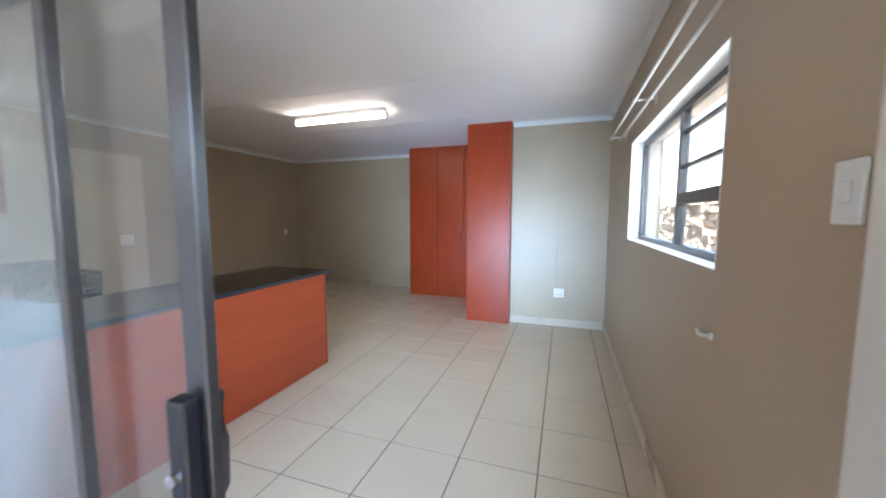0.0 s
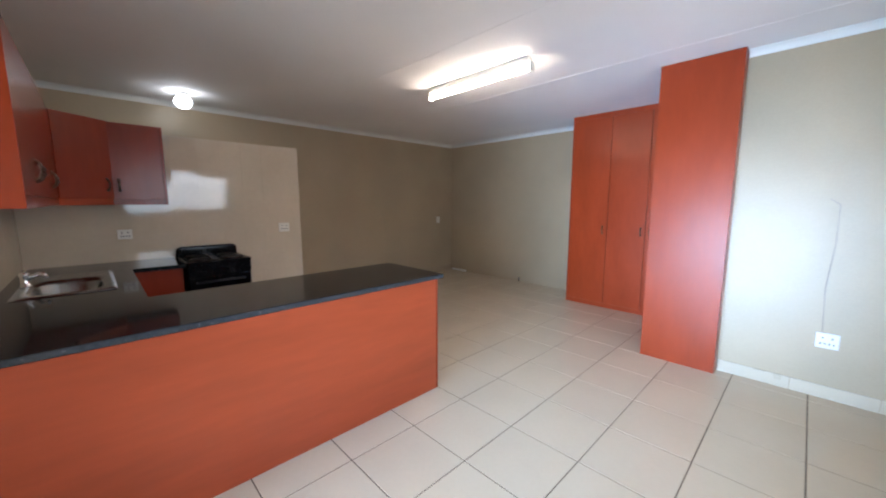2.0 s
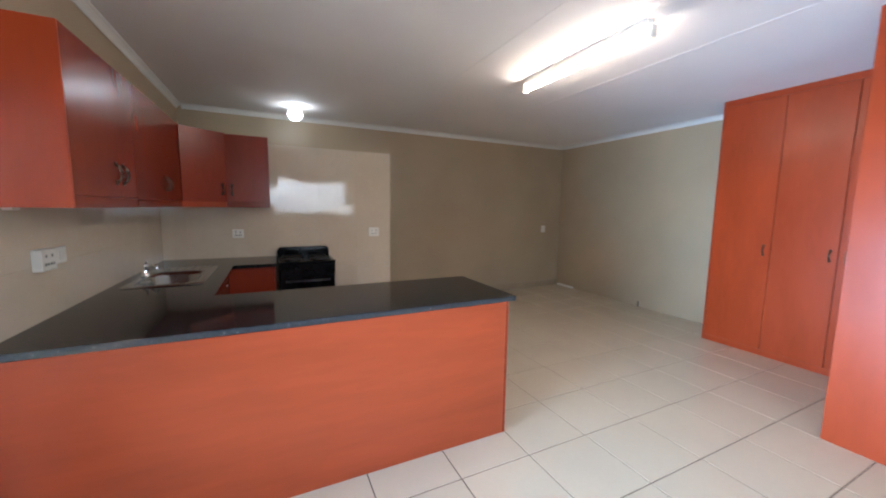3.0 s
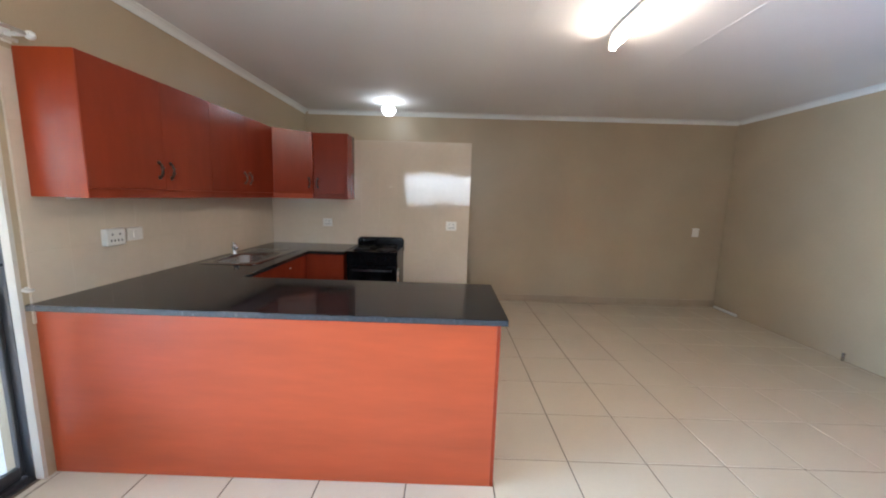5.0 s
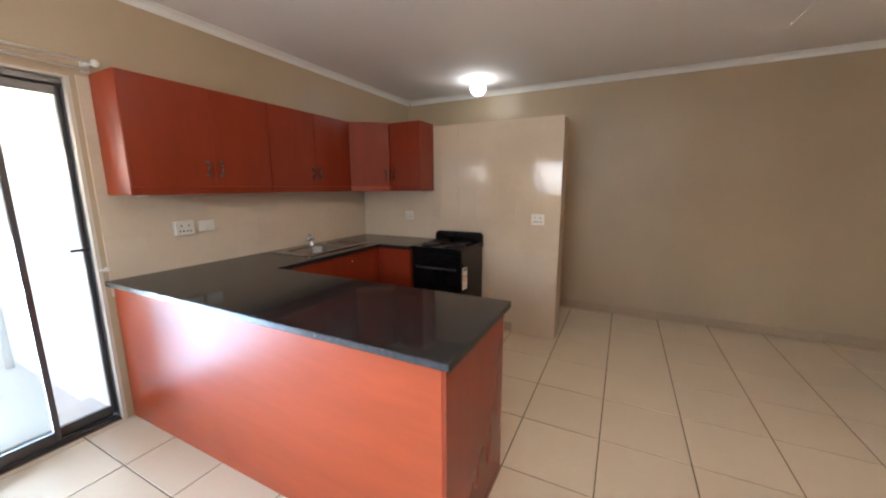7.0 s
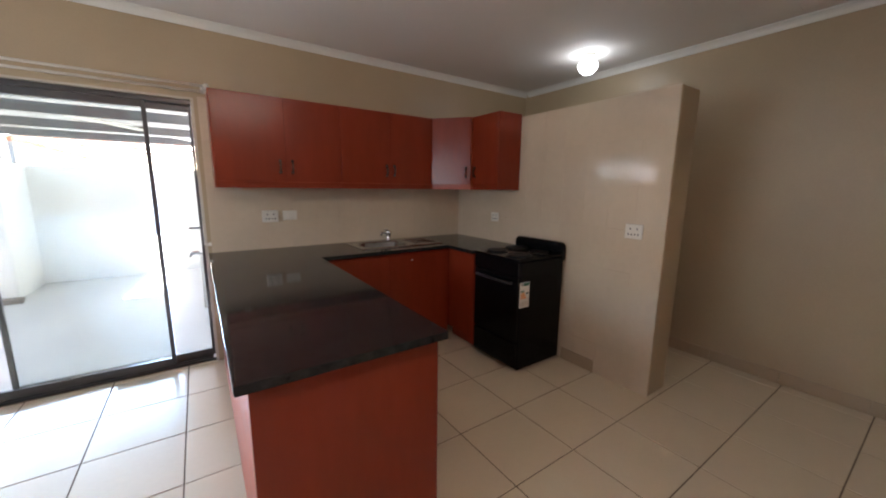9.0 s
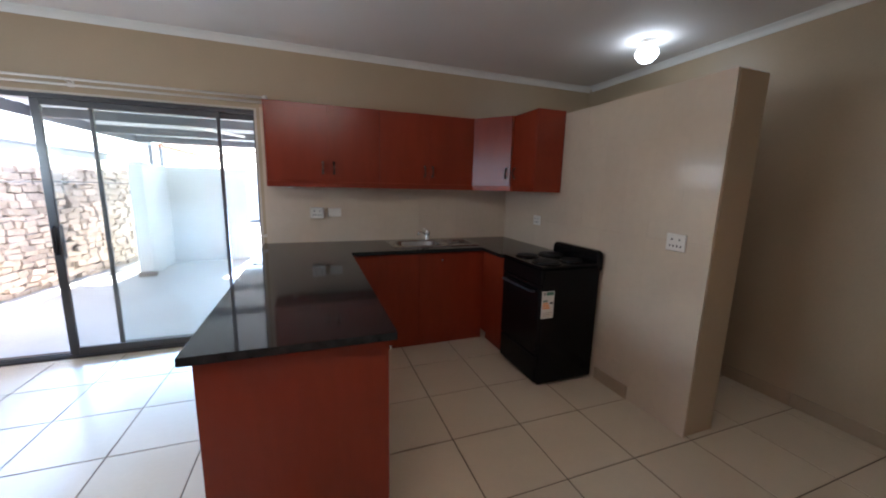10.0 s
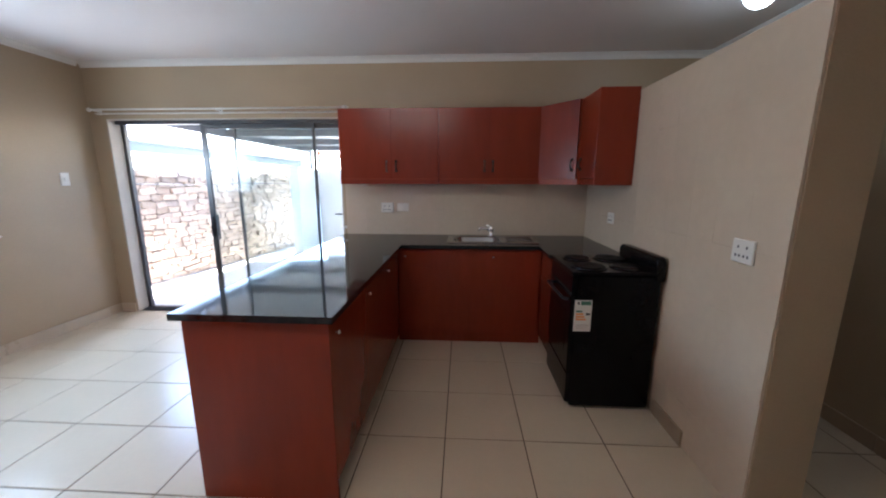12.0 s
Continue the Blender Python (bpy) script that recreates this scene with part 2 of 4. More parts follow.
WY0, WY1, WZ0, WZ1 = 1.93, 3.72, 1.205, 1.975

floor = setting("floor", boxes((XW - THICK, XE + THICK, YS - THIN, YN + THICK, -0.14, -0.003)), M_GROUT, "cream ceramic floor tiles with brown grout", "floor")
setting("ceiling", boxes((XW - THICK, XE + THICK, YS - THIN, YN + THICK, CEIL, CEIL + 0.12)), M_CEIL, "plain white ceiling boards", "ceiling")
wall_south = setting("wall_south", boxes((XW - THICK, DX0, YS - THIN, YS, 0, CEIL), (DX0, DX1, YS - THIN, YS, DTOP, CEIL), (DX1, XE + THICK, YS - THIN, YS, 0, CEIL)), M_WALL, "olive beige painted wall round the sliding door", "wall")
setting("wall_east", boxes((XE, XE + THICK, YS, WY0, 0, CEIL), (XE, XE + THICK, WY1, YNOOK + THICK, 0, CEIL), (XE, XE + THICK, WY0, WY1, 0, WZ0), (XE, XE + THICK, WY0, WY1, WZ1, CEIL)), M_WALL, "olive beige painted wall with a wide window", "wall")
setting("wall_nook", boxes((XPANEL, XE, YNOOK, YNOOK + THICK, 0, CEIL)), M_WALL, "olive beige painted wall beside the wardrobe", "wall")
setting("wall_north", boxes((XW - THICK, XE + THICK, YN, YN + THICK, 0, CEIL)), M_WALL, "olive beige painted end wall", "wall")
setting("wall_west", boxes((XW - THICK, XW, YS, YN, 0, CEIL)), M_WALL, "long olive beige painted wall", "wall")
SX0, SX1, SYE, STOP = -4.695, -4.462, 3.21, 2.035
wall_stub = setting("wall_stub", boxes((SX0, SX1, YS, SYE, 0, STOP), bevel=0.006), M_WALL, "freestanding painted partition, tiled on the kitchen side", "partition wall")


def cornice(name, a, b, inward):
    """A coved strip between wall and ceiling from a to b."""
    a, b, n = Vector((*a, 0)), Vector((*b, 0)), Vector((*inward, 0))
    prof = [(0, -0.052), (0.007, -0.052), (0.012, -0.042), (0.021, -0.027), (0.035, -0.014), (0.045, -0.009), (0.05, -0.002), (0, -0.002)]
    bm = bmesh.new()
    rows = [[bm.verts.new(p + n * d + Vector((0, 0, CEIL + h))) for d, h in prof] for p in (a, b)]
    k = len(prof)
    for i in range(k):
        bm.faces.new((rows[0][i], rows[0][(i + 1) % k], rows[1][(i + 1) % k], rows[1][i]))
    bm.faces.new(rows[0])
    bm.faces.new(rows[1][::-1])
    setting(name, bm, M_TRIM, "white coved ceiling cornice", "cornice")


cornice("trim_south", (XW, YS), (XE, YS), (0, 1))
cornice("trim_west", (XW, YS + 0.051), (XW, YN), (1, 0))
cornice("trim_north", (XW + 0.051, YN), (-2.58, YN), (0, -1))
cornice("trim_nook", (XPANEL + 0.005, YNOOK), (XE, YNOOK), (0, -1))
cornice("trim_east", (XE, YS + 0.051), (XE, YNOOK - 0.051), (-1, 0))
for y in (3.47, 4.70):
    setting("ceiling_strip", boxes((XW + 0.1, XE - 0.1, y - 0.018, y + 0.018, CEIL - 0.0018, CEIL + 0.002)), M_CEIL, "flat ceiling cover strip", "ceiling strip")

# ---- sliding door ----
door = thing("door_1", ((DX0 + DX1) / 2, 0.90, 0), "dark aluminium sliding glass door standing half open", "sliding door", kind="structure")
F0, F1 = 0.865, 0.957
part("door_frame", boxes((DX0, DX0 + 0.018, F0, F1, 0.0, DTOP), (DX1 - 0.04, DX1, 0.815, F0 - 0.001, 0.0, DTOP), (DX0 + 0.018, DX1 - 0.04, F0, F1, DTOP - 0.045, DTOP), bevel=0.003), M_FRAME, door, "dark bronze aluminium frame")
part("threshold_track", boxes((DX0 + 0.018, DX1 - 0.04, F0, F1, -0.002, 0.012), (DX0 + 0.035, DX1 - 0.04, 0.897, 0.903, 0.012, 0.024), (DX0 + 0.035, DX1 - 0.04, 0.935, 0.941, 0.012, 0.024)), M_FRAME, door, "aluminium floor track")


def leaf(name, x0, x1, y, wa, wb, label):
    z0, z1 = 0.026, DTOP - 0.046
    t = 0.013
    ob = part(name, boxes((x0, x0 + wa, y - t, y + t, z0, z1), (x1 - wb, x1, y - t, y + t, z0, z1), (x0 + wa, x1 - wb, y - t, y + t, z0, z0 + 0.055), (x0 + wa, x1 - wb, y - t, y + t, z1 - 0.045, z1), bevel=0.003), M_FRAME, door, label)
    pane = part("pane", boxes((x0 + wa, x1 - wb, y - 0.003, y + 0.003, z0 + 0.055, z1 - 0.045)), M_GLASS, ob, "clear glass pane with a veil of dirt and reflected daylight")
    pane.visible_shadow = False
    return ob


fixed = leaf("fixed_leaf", DX0 + 0.019, -0.905, 0.90, 0.02, 0.027, "fixed glazed leaf")
slider = leaf("sliding_leaf", -1.772, -0.595, 0.938, 0.027, 0.055, "sliding glazed leaf pushed open")
hb = bmesh.new()
box(hb, -0.645, -0.603, 0.882, 0.919, 0.80, 1.07, 0.008, 2)
part("outer_handle", hb, M_FRAME_BLK, slider, "black plastic pull handle")
hb = bmesh.new()
tube(hb, [(-0.62, 0.950, 0.84), (-0.62, 0.966, 0.855), (-0.62, 0.970, 0.95), (-0.62, 0.966, 1.045), (-0.62, 0.950, 1.06)], 0.011)
part("inner_handle", hb, M_FRAME_BLK, slider, "black pull handle")
part("lock", rod(bmesh.new(), (-0.626, 0.871, 0.93), (-0.626, 0.883, 0.93), 0.012), M_CHROME, slider, "chrome lock cylinder")
hb = bmesh.new()
box(hb, -2.02, -1.94, 0.958, 0.97, 1.08, 1.095, 0.003)
part("latch", hb, M_FRAME_BLK, door, "small black latch")
setting("door_reveal", boxes((DX1 - 0.006, DX1 + 0.002, YS - THIN + 0.001, 0.814, 0, DTOP), (DX0 + 0.003, DX1 - 0.007, YS - THIN + 0.001, F0 - 0.001, DTOP - 0.006, DTOP + 0.001), (DX1 - 0.012, DX1 + 0.002, F0, YS - 0.001, 0, DTOP), (DX0 - 0.002, DX0 + 0.018, 0.958, YS - 0.001, 0, DTOP), (DX0 + 0.018, DX1 - 0.012, 0.958, YS - 0.001, DTOP - 0.012, DTOP)), M_JAMB, "pale painted door reveal", "door reveal")

# ---- window ----
win = thing("window_1", (0.62, (WY0 + WY1) / 2, WZ0), "dark steel window with horizontal bars", "window", kind="structure")
wx0, wx1 = 0.585, 0.625
part("window_frame", boxes((wx0, wx1, WY0, WY0 + 0.035, WZ0, WZ1), (wx0, wx1, WY1 - 0.035, WY1, WZ0, WZ1), (wx0, wx1, WY0 + 0.035, WY1 - 0.035, WZ0, WZ0 + 0.035), (wx0, wx1, WY0 + 0.035, WY1 - 0.035, WZ1 - 0.035, WZ1), bevel=0.003), M_FRAME, win)
part("mullion", boxes((wx0, wx1, 2.72, 2.765, WZ0 + 0.035, WZ1 - 0.035)), M_FRAME, win)
part("transom", boxes((wx0, wx1, WY0 + 0.035, 2.72, 1.455, 1.515)), M_FRAME, win)
for z in (1.645, 1.825):
    part("bar", boxes((wx0 + 0.008, wx1 - 0.008, WY0 + 0.035, 2.72, z, z + 0.018)), M_FRAME, win)
for y0, y1, z0, z1 in ((WY0 + 0.035, 2.72, WZ0 + 0.035, 1.455), (WY0 + 0.035, 2.72, 1.515, WZ1 - 0.035), (2.765, WY1 - 0.035, WZ0 + 0.035, WZ1 - 0.035)):
    pane = part("pane", boxes((0.601, 0.606, y0, y1, z0, z1)), M_WGLASS, win)
    pane.visible_shadow = False
part("window_sill", boxes((XE - 0.004, wx0, WY0 + 0.003, WY1 - 0.003, WZ0 - 0.001, WZ0 + 0.004)), M_REVEAL, win, "white painted sill")
part("window_reveal", boxes((XE - 0.003, wx0, WY1 - 0.004, WY1 + 0.001, WZ0 + 0.004, WZ1), (XE - 0.003, wx0, WY0 - 0.001, WY0 + 0.004, WZ0 + 0.004, WZ1), (XE - 0.003, wx0, WY0 + 0.004, WY1 - 0.004, WZ1 - 0.004, WZ1 + 0.001)), M_REVEAL, win, "white painted reveal")


def curtain_rail(label, a, b, out, gap, at_wall):
    """Two white rods one before the other on brackets, with round ends."""
    a, b, out = Vector(a), Vector(b), Vector(out)
    ob = thing("curtain_rail", tuple((a + b) / 2), label, "curtain rail", "white curtain rails")
    for k in range(2):
        off = out * (gap * k) - Vector((0, 0, 0.03 * (1 - k)))
        part("rod", rod(bmesh.new(), a + off, b + off, 0.0085), M_PLASTIC, ob, smooth=True)
    for p in (a, (a + b) / 2, b):
        bm = bmesh.new()
        rod(bm, p - out * at_wall, p + out * (gap + 0.012), 0.009, 8)
        w = p - out * at_wall
        side = Vector((out.y, -out.x, 0)) * 0.02
        lo, hi = w - side - Vector((0, 0, 0.035)), w + side + out * 0.008 + Vector((0, 0, 0.03))
        box(bm, min(lo.x, hi.x), max(lo.x, hi.x), min(lo.y, hi.y), max(lo.y, hi.y), lo.z, hi.z, 0.003)
        part("bracket", bm, M_PLASTIC, ob)
    d = (b - a).normalized()
    for p, s in ((a, -1), (b, 1)):
        bm = bmesh.new()
        bmesh.ops.create_uvsphere(bm, u_segments=10, v_segments=8, radius=0.02, matrix=Matrix.Translation(p + out * gap + d * 0.012 * s))
        part("finial", bm, M_PLASTIC, ob, smooth=True)


curtain_rail("white double curtain rail above the sliding door", (-2.12, 1.05, 2.10), (0.38, 1.05, 2.10), (0, 1, 0), 0.05, 0.05)
curtain_rail("white double curtain rail above the window", (0.45, 1.86, 2.09), (0.45, 4.05, 2.09), (-1, 0, 0), 0.06, 0.055)


def hook(at, out, label):
    ob = thing("tieback_hook", at, label, "curtain hook", "curtain tieback hooks")
    o, p = Vector(out), Vector(at)
    side = Vector((o.y, -o.x, 0))
    part("plate", rod(bmesh.new(), p, p + o * 0.006, 0.015, 12), M_PLASTIC, ob)
    bm = bmesh.new()
    tube(bm, [p + o * 0.005, p + o * 0.03, p + o * 0.034 + side * 0.02, p + o * 0.03 + side * 0.04 + Vector((0, 0, 0.01))], 0.007)
    part("arm", bm, M_PLASTIC, ob, smooth=True)


hook((XE, 1.92, 0.975), (-1, 0, 0), "white plastic tieback hook below the window")
hook((-2.068, YS, 0.96), (0, 1, 0), "white plastic tieback hook beside the sliding door")

# ---- lamps ----
tl = thing("tube_light", (-2.44, 4.035, CEIL), "lit white fluorescent batten on the ceiling", "ceiling light")
part("batten", boxes((-3.02, -1.86, 4.005, 4.065, CEIL - 0.05, CEIL), bevel=0.006), M_PLASTIC, tl, "white metal batten")
for x in (-3.045, -1.855):
    part("end_cap", boxes((x, x + 0.022, 4.01, 4.06, CEIL - 0.115, CEIL - 0.04), bevel=0.005), M_PLASTIC, tl)
part("tube", rod(bmesh.new(), (-3.022, 4.035, CEIL - 0.088), (-1.856, 4.035, CEIL - 0.088), 0.018, 14), M_TUBE, tl, "glowing tube", smooth=True)
gl = thing("globe_light", (-4.92, 2.227, CEIL), "lit white ribbed glass globe on the ceiling", "ceiling light")
part("rose", lathe(bmesh.new(), [(0.03, -0.040), (0.046, -0.038), (0.058, -0.026), (0.062, 0.0)], (-4.92, 2.227, CEIL)), M_PLASTIC, gl)
prof = [(0.028 + 0.052 * math.sin(math.pi * (0.06 + 0.88 * i / 14)) + (0.0018 if i % 2 else 0), -0.158 + 0.122 * i / 14) for i in range(15)]
part("globe", lathe(bmesh.new(), [(0.008, -0.160)] + prof, (-4.92, 2.227, CEIL)), M_GLOBE, gl, "glowing ribbed glass", smooth=True)

# ---- wall plates ----


def plate(name, at, out, w, h, deep, label, kind_of):
    """A white switch or socket; out is the wall's normal (along x or y)."""
    ob = thing(name, at, label, "switch" if name == "light_switch" else "socket", "white wall plates")
    o = Vector((*out, 0))
    s = Vector((-o.y, o.x, 0))
    p = Vector(at)

    def slab(u0, u1, v0, v1, d0, d1, bevel=0.0):
        a, b = p + s * u0 + o * d0, p + s * u1 + o * d1
        bm = bmesh.new()
        box(bm, min(a.x, b.x), max(a.x, b.x), min(a.y, b.y), max(a.y, b.y), p.z + v0, p.z + v1, bevel)
        return bm
    part("cover", slab(-w / 2, w / 2, -h / 2, h / 2, 0, deep, 0.003), M_PLASTIC, ob)
    if kind_of == "socket":
        for u, v in ((-0.2, 0.18), (0.2, 0.18), (-0.28, -0.2), (-0.1, -0.2), (0.1, -0.2), (0.28, -0.2)):
            part("pin_hole", slab(u * w - 0.004, u * w + 0.004, v * h - 0.006, v * h + 0.006, deep - 0.001, deep + 0.0012), M_SLOT, ob)
    else:
        part("rocker", slab(-0.014, 0.014, -0.02, 0.02, deep - 0.001, deep + 0.006, 0.002), M_PLASTIC, ob)


# ---- kitchen ----
PX0, PX1, PYE = -2.705, -2.085, 3.235      # peninsula carcass
CT0, CT1 = 0.862, 0.892                    # worktop


def pull(parent, at, out, length=0.085, upright=True):
    """A small bowed bronze pull."""
    p, o = Vector(at), Vector((*out, 0))
    d = Vector((0, 0, 1)) if upright else Vector((-o.y, o.x, 0))
    bm = bmesh.new()
    tube(bm, [p - d * length * 0.5, p - d * length * 0.4 + o * 0.013, p - d * length * 0.15 + o * 0.021, p + d * length * 0.15 + o * 0.021, p + d * length * 0.4 + o * 0.013, p + d * length * 0.5], 0.0065)
    tube(bm, [p - d * length * 0.17 + o * 0.021, p - d * length * 0.1 + o * 0.022, p + d * length * 0.1 + o * 0.022, p + d * length * 0.17 + o * 0.021], 0.0085)
    for k in (-1, 1):
        rod(bm, p + d * length / 2 * k, p + d * length / 2 * k + o * 0.004, 0.011, 10)
    return part("handle", bm, M_BRONZE, parent, "bronze pull handle", smooth=True)


def knob(parent, at, out):
    """A small round metal knob on a short neck."""
    p, o = Vector(at), Vector((*out, 0))
    bm = bmesh.new()
    rod(bm, p, p + o * 0.014, 0.004, 8)
    bmesh.ops.create_uvsphere(bm, u_segments=10, v_segments=7, radius=0.010, matrix=Matrix.Translation(p + o * 0.020))
    return part("knob", bm, M_CHROME, parent, "small chrome knob", smooth=True)


pen = thing("peninsula_unit", ((PX0 + PX1) / 2, 2.2, 0), "cherry laminate kitchen peninsula with a plain outer panel", "kitchen counter")
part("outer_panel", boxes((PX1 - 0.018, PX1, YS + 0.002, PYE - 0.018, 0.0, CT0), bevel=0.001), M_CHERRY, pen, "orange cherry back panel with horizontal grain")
# same laminate as the outer panel; the darker tone puts shade into its colour
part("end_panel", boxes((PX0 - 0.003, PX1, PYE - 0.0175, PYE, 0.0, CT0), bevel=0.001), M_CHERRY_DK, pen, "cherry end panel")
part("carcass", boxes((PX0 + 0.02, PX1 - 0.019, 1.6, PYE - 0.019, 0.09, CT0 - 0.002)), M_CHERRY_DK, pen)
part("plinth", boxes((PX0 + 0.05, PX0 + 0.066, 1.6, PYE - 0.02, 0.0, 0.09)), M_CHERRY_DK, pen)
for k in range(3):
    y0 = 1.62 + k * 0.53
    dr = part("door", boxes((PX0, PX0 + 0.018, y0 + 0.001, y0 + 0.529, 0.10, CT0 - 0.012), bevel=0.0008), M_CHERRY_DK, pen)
    knob(dr, (PX0, y0 + 0.49, 0.79), (-1, 0))

sk = thing("sink_base_unit", (-3.3, 1.3, 0), "dark cherry base cabinet under the sink", "base cabinet")
SBY = 1.585
part("carcass", boxes((-3.94, PX0 + 0.019, YS + 0.004, SBY - 0.019, 0.09, CT0 - 0.16), (-3.94, PX0 + 0.019, SBY - 0.06, SBY - 0.019, CT0 - 0.16, CT0 - 0.002)), M_CHERRY_DK, sk)
part("plinth", boxes((-3.94, PX0 + 0.019, SBY - 0.05, SBY - 0.034, 0.0, 0.09)), M_CHERRY_DK, sk)
for k, (x0, x1) in enumerate(((-3.312, PX0 - 0.004), (-3.915, -3.3135))):
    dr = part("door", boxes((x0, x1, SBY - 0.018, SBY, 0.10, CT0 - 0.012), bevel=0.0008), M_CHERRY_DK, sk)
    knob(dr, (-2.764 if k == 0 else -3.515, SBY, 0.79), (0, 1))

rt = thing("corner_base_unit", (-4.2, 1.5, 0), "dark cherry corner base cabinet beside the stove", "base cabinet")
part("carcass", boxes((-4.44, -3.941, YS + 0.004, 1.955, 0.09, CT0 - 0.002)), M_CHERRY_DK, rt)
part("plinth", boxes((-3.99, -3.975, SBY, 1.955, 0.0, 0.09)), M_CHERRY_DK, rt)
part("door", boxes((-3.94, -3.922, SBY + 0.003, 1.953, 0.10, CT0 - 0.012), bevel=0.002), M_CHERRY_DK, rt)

# worktop: three runs, with a cut-out under the sink
wt = thing("worktop", (-2.4, 2.1, CT0), "polished black granite worktop, U-shaped", "worktop")
SKX0, SKX1, SKY0, SKY1 = -3.72, -3.16, 1.13, 1.46
CIX, CIY, CRX = -2.735, 1.625, -3.885
part("peninsula_slab", boxes((CIX, -2.052, YS + 0.001, 3.262, CT0, CT1)), M_GRANITE, wt)
# pale strip: light caught by the front edge, put into its colour
part("front_edge", boxes((-2.0525, -2.050, YS + 0.002, 3.258, CT0 + 0.003, CT1 - 0.004)), M_GRANITE_EDGE, wt, "granite edge painted paler where it catches light")
part("sink_slab", boxes((CRX, CIX - 0.0005, SKY1, CIY, CT0, CT1), (CRX, CIX - 0.0005, YS + 0.001, SKY0, CT0, CT1), (SKX1, CIX - 0.0005, SKY0, SKY1, CT0, CT1), (CRX, SKX0, SKY0, SKY1, CT0, CT1)), M_GRANITE, wt)
part("corner_slab", boxes((-4.447, CRX - 0.0005, YS + 0.001, 1.97, CT0, CT1), bevel=0.002), M_GRANITE, wt)

sink = thing("sink", (-3.5, 1.3, CT1), "stainless steel inset sink with drainer", "sink")
bm = bmesh.new()
pl = (-3.92, -3.11, 1.075, 1.515)


def ring(x0, x1, y0, y1, r, z, n=6):
    out = []
    for cx, cy, a0 in ((x1 - r, y1 - r, 0), (x0 + r, y1 - r, 90), (x0 + r, y0 + r, 180), (x1 - r, y0 + r, 270)):
        for k in range(n):
            a = radians(a0 + 90 * k / (n - 1))
            out.append((cx + r * math.cos(a), cy + r * math.sin(a), z))
    return out


def loft(bm, rings, cap=True):
    vs = [[bm.verts.new(p) for p in r] for r in rings]
    for a, b in zip(vs, vs[1:]):
        for k in range(len(a)):
            bm.faces.new((a[k], a[(k + 1) % len(a)], b[(k + 1) % len(b)], b[k]))
    if cap:
        bm.faces.new(vs[-1])
    return bm


loft(bm, [ring(*pl, 0.03, CT1 + 0.0005), ring(pl[0] + 0.004, pl[1] - 0.004, pl[2] + 0.004, pl[3] - 0.004, 0.03, CT1 + 0.006),
          ring(-3.60, -3.17, 1.135, 1.455, 0.10, CT1 + 0.005), ring(-3.59, -3.18, 1.145, 1.445, 0.10, CT1 - 0.01), ring(-3.575, -3.195, 1.16, 1.43, 0.09, CT1 - 0.13), ring(-3.54, -3.23, 1.19, 1.40, 0.06, CT1 - 0.145)])
part("basin", bm, M_STEEL, sink, smooth=True)
for k in range(5):
    part("drainer_rib", boxes((-3.89, -3.65, 1.17 + k * 0.055, 1.182 + k * 0.055, CT1 + 0.004, CT1 + 0.009), bevel=0.002), M_STEEL, sink)
part("drain", lathe(bmesh.new(), [(0.04, 0), (0.04, 0.003), (0.015, 0.004)], (-3.385, 1.295, CT1 - 0.145), 16), M_CHROME, sink)
TAP = (-3.53, 1.11, CT1 + 0.006)
tap = thing("sink_mixer_tap", TAP, "chrome single-lever mixer tap on the sink rim", "tap")
part("body", lathe(bmesh.new(), [(0.030, 0), (0.028, 0.008), (0.022, 0.014), (0.022, 0.062), (0.026, 0.072), (0.024, 0.086), (0.012, 0.094)], TAP, 18), M_CHROME, tap, smooth=True)
bm = bmesh.new()
tube(bm, [(TAP[0] + 0.01, TAP[1] + 0.01, 0.945), (TAP[0] + 0.04, TAP[1] + 0.035, 0.968), (TAP[0] + 0.08, TAP[1] + 0.065, 0.986), (TAP[0] + 0.115, TAP[1] + 0.09, 0.985), (TAP[0] + 0.125, TAP[1] + 0.098, 0.966)], 0.0115, 10)
part("spout", bm, M_CHROME, tap, smooth=True)
bm = bmesh.new()
tube(bm, [(TAP[0], TAP[1], 0.985), (TAP[0] + 0.012, TAP[1] + 0.006, 0.998), (TAP[0] + 0.05, TAP[1] + 0.02, 1.008)], 0.0075)
part("lever", bm, M_CHROME, tap, smooth=True)

# upper cabinets
UZ0, UZ1, UY = 1.395, 2.055, 1.285


def upper(label, x0, x1, doors, at_handles):
    ob = thing("wall_cabinet", ((x0 + x1) / 2, 1.1, UZ0), label, "wall cabinet", "cherry wall cabinets")
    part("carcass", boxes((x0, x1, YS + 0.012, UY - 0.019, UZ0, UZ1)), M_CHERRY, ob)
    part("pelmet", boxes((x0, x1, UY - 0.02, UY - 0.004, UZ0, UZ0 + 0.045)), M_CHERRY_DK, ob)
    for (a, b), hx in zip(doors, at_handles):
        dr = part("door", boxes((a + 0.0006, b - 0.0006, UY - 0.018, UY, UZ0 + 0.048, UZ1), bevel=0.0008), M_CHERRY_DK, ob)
        pull(dr, (hx, UY, 1.555), (0, 1))
    return ob


